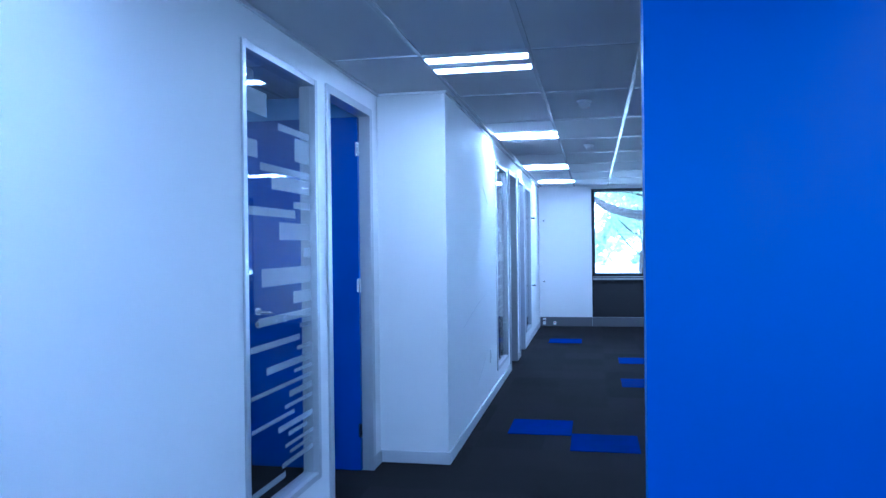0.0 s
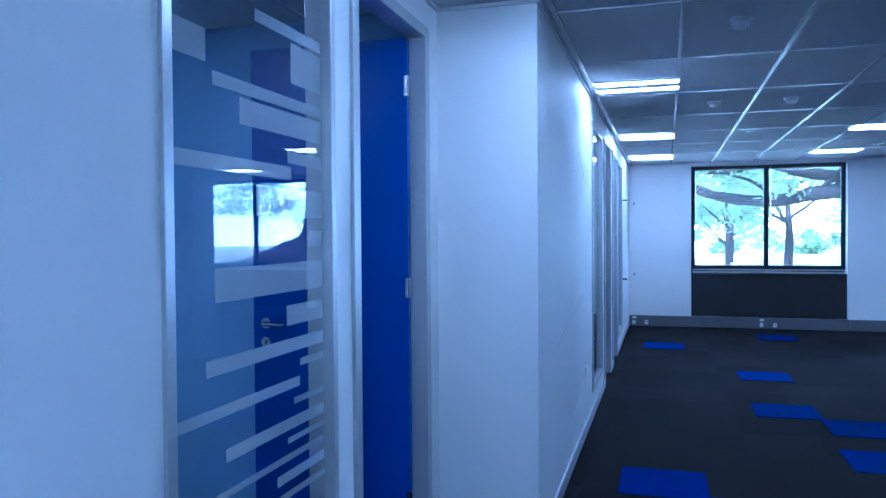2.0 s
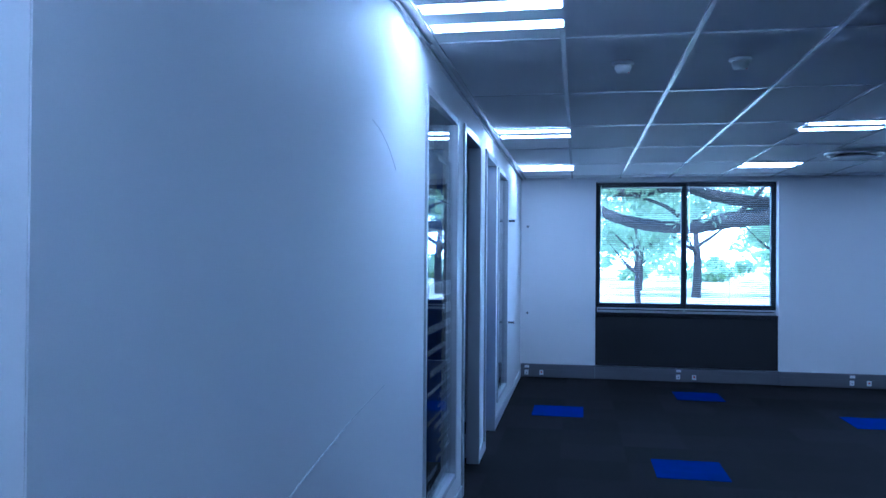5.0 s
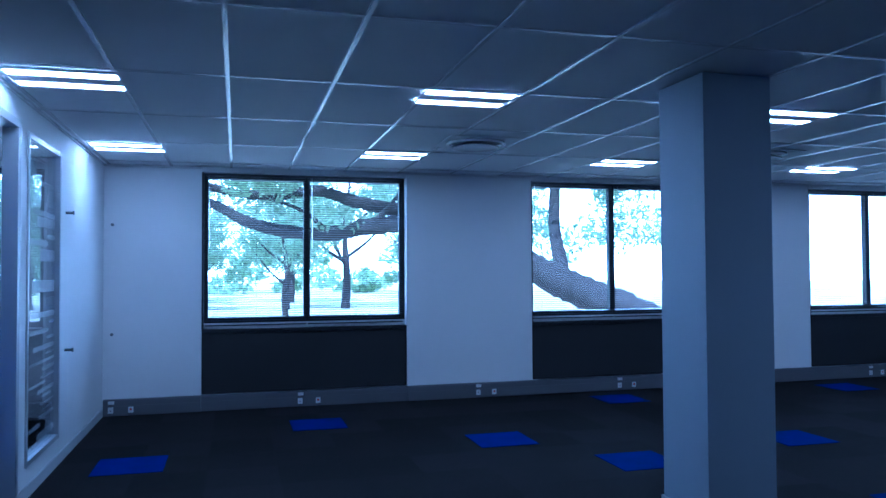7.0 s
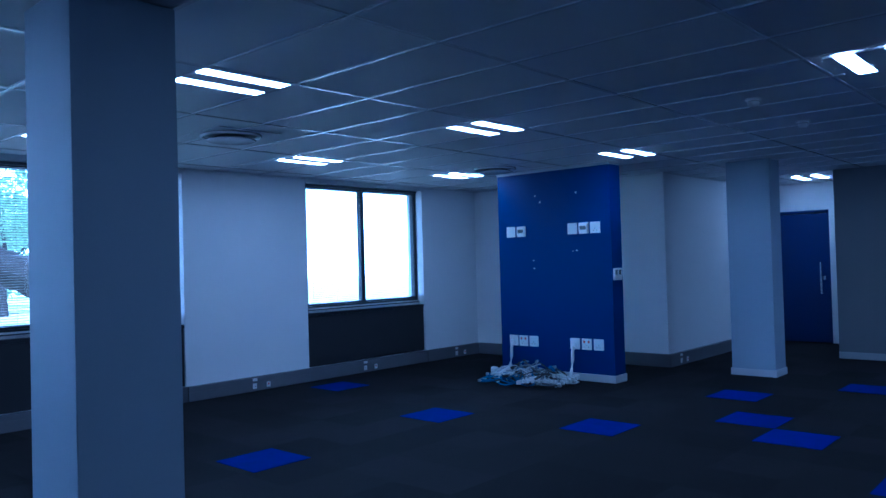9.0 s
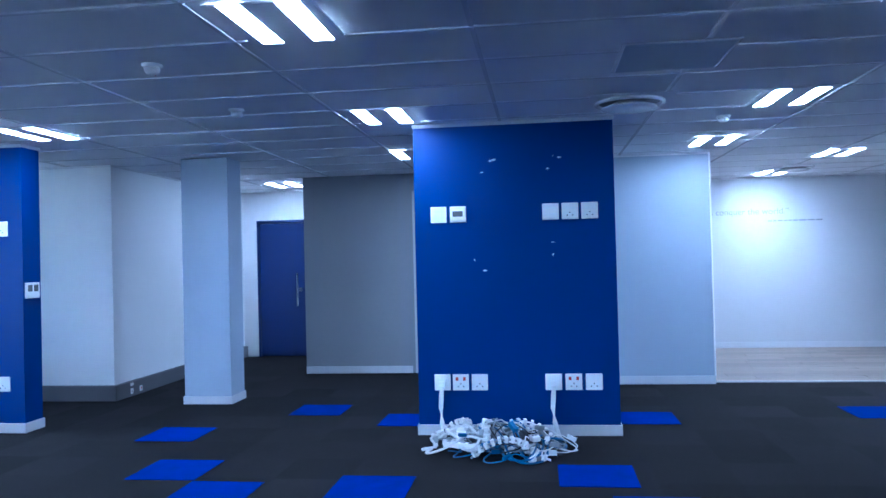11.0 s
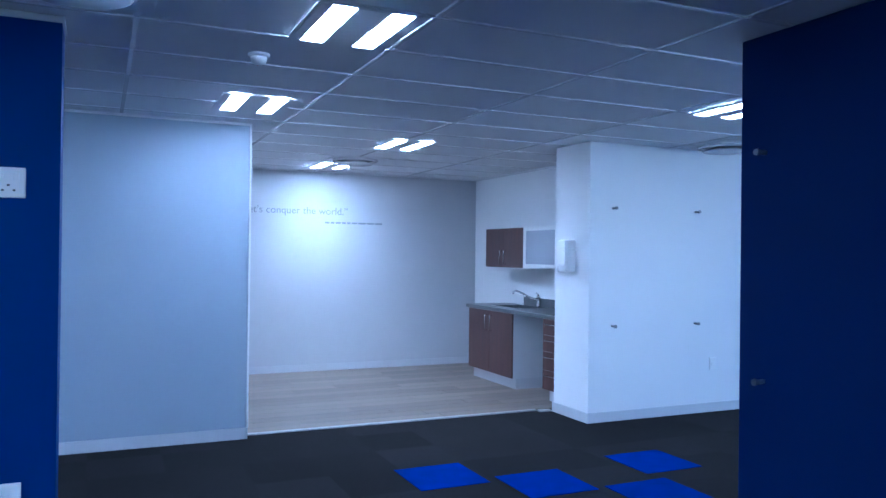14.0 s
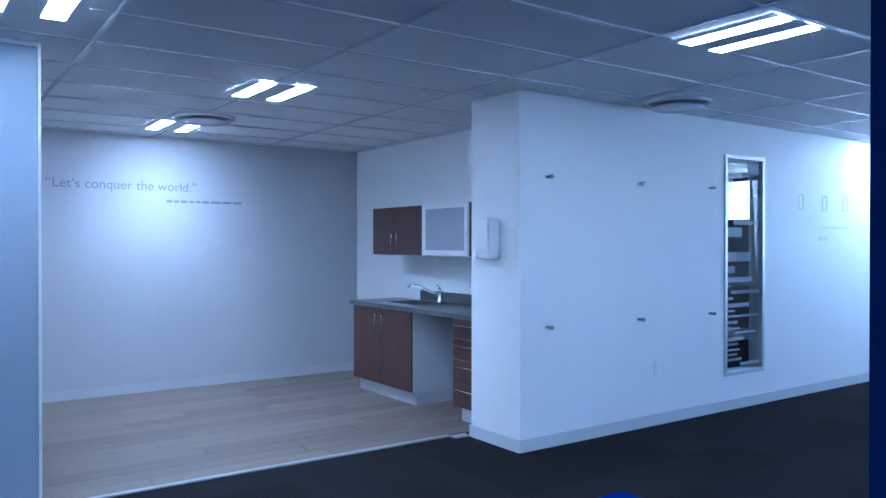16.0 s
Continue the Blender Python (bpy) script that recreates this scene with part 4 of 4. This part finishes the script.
part("body", boxes((13.22, 0.203, 1.36, 14.14, 0.53, 1.83)), WOOD, upper)
for a, b, hx in ((13.222, 13.678, 13.63), (13.682, 14.138, 13.73)):
    d = part("door", boxes((a, 0.532, 1.362, b, 0.55, 1.828), bevel=0.002), WOOD, upper)
    bar_handle(d, (hx, 0.55, 1.40), (hx, 0.55, 1.56))
upper_g = thing("glass_cupboard", (12.9, 0.4, 1.36), "wall cupboard with a frosted glass door in a silver frame", "cabinet", "kitchen units")
part("body", boxes((12.50, 0.203, 1.36, 13.215, 0.53, 1.83)), WOOD, upper_g)
gd = part("door", boxes((12.502, 0.532, 1.362, 12.55, 0.552, 1.835), (13.165, 0.532, 1.362, 13.213, 0.552, 1.835), (12.55, 0.532, 1.362, 13.165, 0.551, 1.41), (12.55, 0.532, 1.787, 13.165, 0.551, 1.835)), PLASTIC, upper_g, "silver white door frame")
part("frosted_pane", boxes((12.55, 0.534, 1.41, 13.165, 0.545, 1.787)), GREYGLASS, gd, "frosted grey glass")
splash = thing("wall_socket", (12.25, 0.2, 1.1), "white double socket above the worktop", "socket")
part("plate", boxes((12.52, 0.2, 1.04, 12.60, 0.21, 1.16), bevel=0.003), PLASTIC, splash)
part("rocker", boxes((12.54, 0.209, 1.10, 12.56, 0.214, 1.13)), PLASTIC, splash)
disp = thing("soap_dispenser", (11.64, 0.955, 1.5), "tall white wall dispenser with a drip tray", "dispenser")
part("housing", boxes((11.56, 0.955, 1.36, 11.70, 1.06, 1.66), bevel=0.02), PLASTIC, disp, "", True)
part("front_cover", boxes((11.565, 1.055, 1.42, 11.695, 1.075, 1.65), bevel=0.008), PLASTIC, disp)
part("back_plate", boxes((11.71, 0.955, 1.38, 11.80, 0.975, 1.64), bevel=0.004), PLASTIC, disp)
part("button", boxes((11.73, 0.974, 1.56, 11.77, 0.985, 1.59), bevel=0.003), DARKPL, disp)
part("button", boxes((11.73, 0.974, 1.46, 11.77, 0.985, 1.49), bevel=0.003), DARKPL, disp)
part("drip_cup", xf(lathe([(0.025, 0), (0.035, 0.03), (0.035, 0.06), (0.0, 0.06)], 16), pose(11.76, 1.0, 1.36)), PLASTIC, disp, "", True)


# ---- writing on the walls ----
def lettering(name, text, size, m, depth, label):
    me = text_mesh(name, text, size, depth, LETTER)
    ob = new(name, me)
    ob.matrix_basis = m
    return tagged(ob, label, "wall lettering")


lettering("wall_lettering", "\u201cLet\u2019s conquer the world.\u201d", 0.128, pose(15.128, 3.45, 2.0, 90, 0, -90), 0.002, "grey lettering of a short motto on the wall")
small_line = thing("wall_caption", (15.13, 1.95, 1.9), "small grey line of unreadable lettering under the motto", "wall lettering")
rnd = random.Random(4)
yy = 2.36
while yy > 1.6:
    w = rnd.uniform(0.04, 0.11)
    part("word_bar", boxes((15.126, yy - w, 1.885, 15.13, yy, 1.908)), LETTER, small_line)
    yy -= w + 0.018
crest = thing("wall_logo", (11.35, -2.9, 1.75), "thin grey wall emblem of open shapes over lines of writing", "wall lettering")
for yc in (-2.62, -3.05, -3.45):
    part("ring", boxes((11.347, yc - 0.05, 1.80, 11.35, yc - 0.03, 1.95), (11.347, yc + 0.03, 1.80, 11.35, yc + 0.05, 1.95), (11.347, yc - 0.03, 1.93, 11.35, yc + 0.03, 1.95), (11.347, yc - 0.03, 1.80, 11.35, yc + 0.03, 1.82)), SKIRT, crest)
part("line_bar", boxes((11.347, -3.5, 1.62, 11.35, -2.6, 1.645)), SKIRT, crest)
part("line_bar", boxes((11.347, -3.1, 1.50, 11.35, -2.95, 1.54)), SKIRT, crest)

# ---- outdoors: pale dry lawn, one great leaning tree, a belt of trees ----
gr = bmesh.new()
bmesh.ops.create_grid(gr, x_segments=60, y_segments=60, size=0.5, matrix=Matrix.Translation((0, 60, -0.55)) @ Matrix.Diagonal((2400, 2400, 1, 1)))
tagged(new("ground", mesh_of("ground", gr, GRASS)), "pale sunlit dry lawn around the building", "ground", "", "structure")


def leaves_mesh(name, clusters, per, size, rnd):
    """Many small folded leaves scattered round the cluster centres (centre, radius)."""
    n = per * len(clusters)
    c = np.repeat(np.array([k[0] for k in clusters], dtype=float), per, axis=0)
    r = np.repeat(np.array([k[1] for k in clusters], dtype=float), per)
    d = rnd.normal(size=(n, 3))
    d /= np.linalg.norm(d, axis=1)[:, None]
    p = c + d * (r * rnd.uniform(0.25, 1.0, n) ** 0.6)[:, None] * np.array([1.15, 1.15, 0.7])
    a = rnd.normal(size=(n, 3))
    a /= np.linalg.norm(a, axis=1)[:, None]
    b = np.cross(a, rnd.normal(size=(n, 3)))
    b /= np.linalg.norm(b, axis=1)[:, None]
    s = size * rnd.uniform(0.6, 1.4, n)[:, None]
    v = np.stack([p - a * s, p - b * s * 0.4, p + a * s, p + b * s * 0.4], axis=1).reshape(-1, 3)
    f = np.arange(4 * n).reshape(-1, 4)
    me = bpy.data.meshes.new(name)
    me.from_pydata(v.tolist(), [], f.tolist())
    me.materials.append(LEAF)
    return me


def curve_points(pts, n=10):
    out = []
    P = [Vector(p) for p in pts]
    P = [2 * P[0] - P[1]] + P + [2 * P[-1] - P[-2]]
    for i in range(1, len(P) - 2):
        for k in range(n):
            t = k / n
            a, b, c, d = P[i - 1:i + 3]
            out.append(0.5 * (2 * b + (c - a) * t + (2 * a - 5 * b + 4 * c - d) * t * t + (3 * b - a - 3 * c + d) * t ** 3))
    out.append(P[-2])
    return out


def limb(name, pts, r0, r1, parent, rnd):
    c = curve_points(pts)
    rr = [r0 + (r1 - r0) * i / (len(c) - 1) for i in range(len(c))]
    rr = [r * rnd.uniform(0.92, 1.08) for r in rr]
    return part(name, tube(c, rr, 10), BARK, parent, "", True), c


def great_tree():
    rnd, nr = random.Random(21), np.random.default_rng(21)
    t = thing("leaning_tree", (11.0, 21.2, -0.55), "great old tree with a leaning grey trunk and sweeping limbs", "tree")
    tr_, c = limb("trunk", [(11.2, 21.2, -1.0), (10.0, 21.0, 0.05), (8.76, 21.0, 0.62), (7.5, 21.0, 1.13), (6.6, 21.0, 1.56), (5.2, 21.0, 2.15), (4.2, 21.1, 3.1), (3.6, 21.6, 4.6)], 0.46, 0.22, t, rnd)
    ends = [c[-1], c[-6]]
    for pts, r in (([(5.4, 21.0, 2.1), (4.3, 20.9, 2.45), (3.07, 20.9, 2.38), (2.24, 21.0, 2.23), (1.32, 21.0, 2.27), (0.55, 21.0, 2.46), (-0.1, 21.0, 2.8), (-1.6, 21.2, 3.4)], 0.21),
                   ([(4.6, 21.1, 2.7), (3.74, 21.1, 2.75), (2.83, 21.2, 2.91), (2.0, 21.2, 3.13), (1.1, 21.1, 3.0), (0.1, 21.0, 3.08), (-1.6, 21.0, 3.6)], 0.17),
                   ([(7.5, 21.0, 1.13), (7.6, 21.8, 2.6), (8.0, 22.4, 4.4), (8.4, 22.8, 6)], 0.18), ([(4.2, 21.1, 3.1), (5.4, 20.6, 3.8), (6.4, 20.4, 4.4), (7.8, 20.2, 4.9)], 0.13),
                   ([(2.2, 21.0, 2.25), (1.6, 20.8, 2.7), (0.6, 20.7, 3.0)], 0.06), ([(3.07, 20.9, 2.4), (3.5, 20.6, 2.9), (3.9, 20.4, 3.5)], 0.06)):
        _, cc = limb("limb", pts, r, r * 0.35, t, rnd)
        ends += [cc[-1], cc[len(cc) * 2 // 3], cc[len(cc) // 2]]
    clusters = []
    for e in ends:
        for k in range(6):
            clusters.append(((e[0] + rnd.uniform(-1.3, 1.3), e[1] + rnd.uniform(-1.0, 1.4), e[2] + rnd.uniform(0.1, 1.6)), rnd.uniform(0.25, 0.6)))
    for k in range(46):
        clusters.append(((rnd.uniform(5.6, 11.5), rnd.uniform(22.5, 25.5), rnd.uniform(1.6, 5)), rnd.uniform(0.35, 0.8)))
    crown = part("crown", leaves_mesh("crown", clusters, 85, 0.095, nr), LEAF, t)


great_tree()


def small_tree(seed, h):
    rnd, nr = random.Random(seed), np.random.default_rng(seed)
    t = thing("tree", (0, 0, 0), "leafy green park tree in sunlight", "tree", "park trees")
    _, c = limb("trunk", [(0, 0, -0.3), (0.1, 0.05, h * 0.2), (0.0, 0.1, h * 0.45), (0.25, 0.0, h * 0.75)], h * 0.03, h * 0.008, t, rnd)
    cl = []
    for k in range(5):
        a = k * 1.3 + rnd.uniform(0, 0.8)
        z = h * rnd.uniform(0.22, 0.5)
        e = (h * 0.28 * math.cos(a), h * 0.28 * math.sin(a), z + h * 0.25)
        limb("limb", [(0.02, 0.05, z), (e[0] * 0.5, e[1] * 0.5, z + h * 0.1), e], h * 0.012, h * 0.004, t, rnd)
        for j in range(5):
            cl.append(((e[0] + rnd.uniform(-1, 1) * h * 0.13, e[1] + rnd.uniform(-1, 1) * h * 0.13, e[2] + rnd.uniform(-0.6, 1) * h * 0.13), h * rnd.uniform(0.07, 0.13)))
    for j in range(12):
        cl.append(((rnd.uniform(-0.25, 0.25) * h, rnd.uniform(-0.25, 0.25) * h, h * rnd.uniform(0.35, 0.9)), h * rnd.uniform(0.08, 0.14)))
    part("crown", leaves_mesh("crown", cl, 100, h * 0.019, nr), LEAF, t)
    return t


kinds = [small_tree(31, 5.0), small_tree(32, 7.0), small_tree(33, 9.0)]
rnd = random.Random(12)
spots = []
for k in range(22):
    spots.append((rnd.uniform(-26, 17), rnd.uniform(44, 62), rnd.randrange(3)))
spots += [(2.3, 36, 0)]
for x, y, k in spots:
    copy_thing(kinds[k], pose(x, y, -0.55, 0, 0, rnd.uniform(0, 360)))
for i, k in enumerate(kinds):
    k.matrix_basis = pose(-12 + 9 * i, 46, -0.55)
# self-lit pale backdrop, added so the distance behind the trees glows white
BACKDROP_GLOW = material("backdrop_glow", (0.86, 0.93, 1.0), 1.0, spread=0.0, bump=0.0, emit=3.4, spec=0.0)
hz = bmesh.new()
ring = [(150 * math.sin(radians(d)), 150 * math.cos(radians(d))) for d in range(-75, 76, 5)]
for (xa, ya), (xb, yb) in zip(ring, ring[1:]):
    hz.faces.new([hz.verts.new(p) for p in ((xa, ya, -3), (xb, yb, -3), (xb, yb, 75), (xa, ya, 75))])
tagged(new("backdrop", mesh_of("backdrop", hz, BACKDROP_GLOW)), "added glowing sheet standing in for overbright sky behind the trees", "backdrop", "", "structure")
# a far wood that closes the horizon
nr = np.random.default_rng(77)
far = [((rnd.uniform(-75, 26), rnd.uniform(72, 84), rnd.uniform(0, 4.5) - 0.5), rnd.uniform(0.8, 1.8)) for k in range(230)]
tagged(new("far_wood", leaves_mesh("far_wood", far, 70, 0.42, nr)), "far belt of green woodland", "woodland", "", "stuff")

# ---- kitchenette planks, threshold and blue carpet tiles ----
lam = struct("floor_kitchen", boxes((12.02, 0.2, 0.0005, 15.13, 4.0, 0.003)), STONE, "wood-look plank floor of the kitchenette", "floor")
rnd = random.Random(9)
pm = mesh_of("plank", boxes((-0.0885, -0.598, 0, 0.0885, 0.598, 0.006), bevel=0.0012), PLANK)


def plank_piece(x, y0, y1):
    if y1 - y0 < 0.05:
        return
    full = abs(y1 - y0 - 1.2) < 0.01
    me = pm if full else mesh_of("plank", boxes((-0.0885, -(y1 - y0) / 2 + 0.002, 0, 0.0885, (y1 - y0) / 2 - 0.002, 0.006), bevel=0.0012), PLANK)
    p = part("plank", me, PLANK, lam)
    p.matrix_basis = pose(x, (y0 + y1) / 2, 0.0035)


for k in range(17):
    x = 12.02 + 0.0895 + 0.18 * k
    y = 0.205 - rnd.uniform(0, 1.2)
    while y < 3.995:
        plank_piece(x, max(y, 0.205), min(y + 1.2, 3.995))
        y += 1.2
struct("threshold", boxes((11.99, 1.1, 0, 12.03, 3.89, 0.012), (11.92, 0.967, 0, 11.99, 1.1, 0.012), bevel=0.002), ALU, "slim metal threshold between carpet and plank floor", "threshold")

TILES = ((-0.41, 11.36), (1.1, 12.5), (2.54, 11.4), (0.58, 9.43), (-0.40, 5.74), (0.1, 5.3), (0.56, 7.85), (1.03, 7.38), (0.98, 6.5), (4.96, 10.74), (6.93, 10.78), (7.34, 9.27), (7.54, 12.9), (4.5, 12.95),
         (3.3, 10.42), (4.5, 8.97), (9.4, 8.86), (8.33, 8.33), (7.81, 7.83), (10.44, 7.9), (7.98, 6.85), (6.9, 6.82), (10.0, 6.95), (10.1, 4.86), (8.3, 5.42), (7.45, 5.8), (7.62, 5.11),
         (10.36, 2.85), (9.96, 2.27), (10.12, 1.25), (9.34, 2.77), (9.5, 1.7), (9.05, 2.2))
tm = mesh_of("carpet_tile", boxes((-0.249, -0.249, 0, 0.249, 0.249, 0.004), bevel=0.0012), BLUETILE)
for x, y in TILES:
    p = part("carpet_tile", tm, BLUETILE, floor)
    p.matrix_basis = pose(x, y, 0.0005)
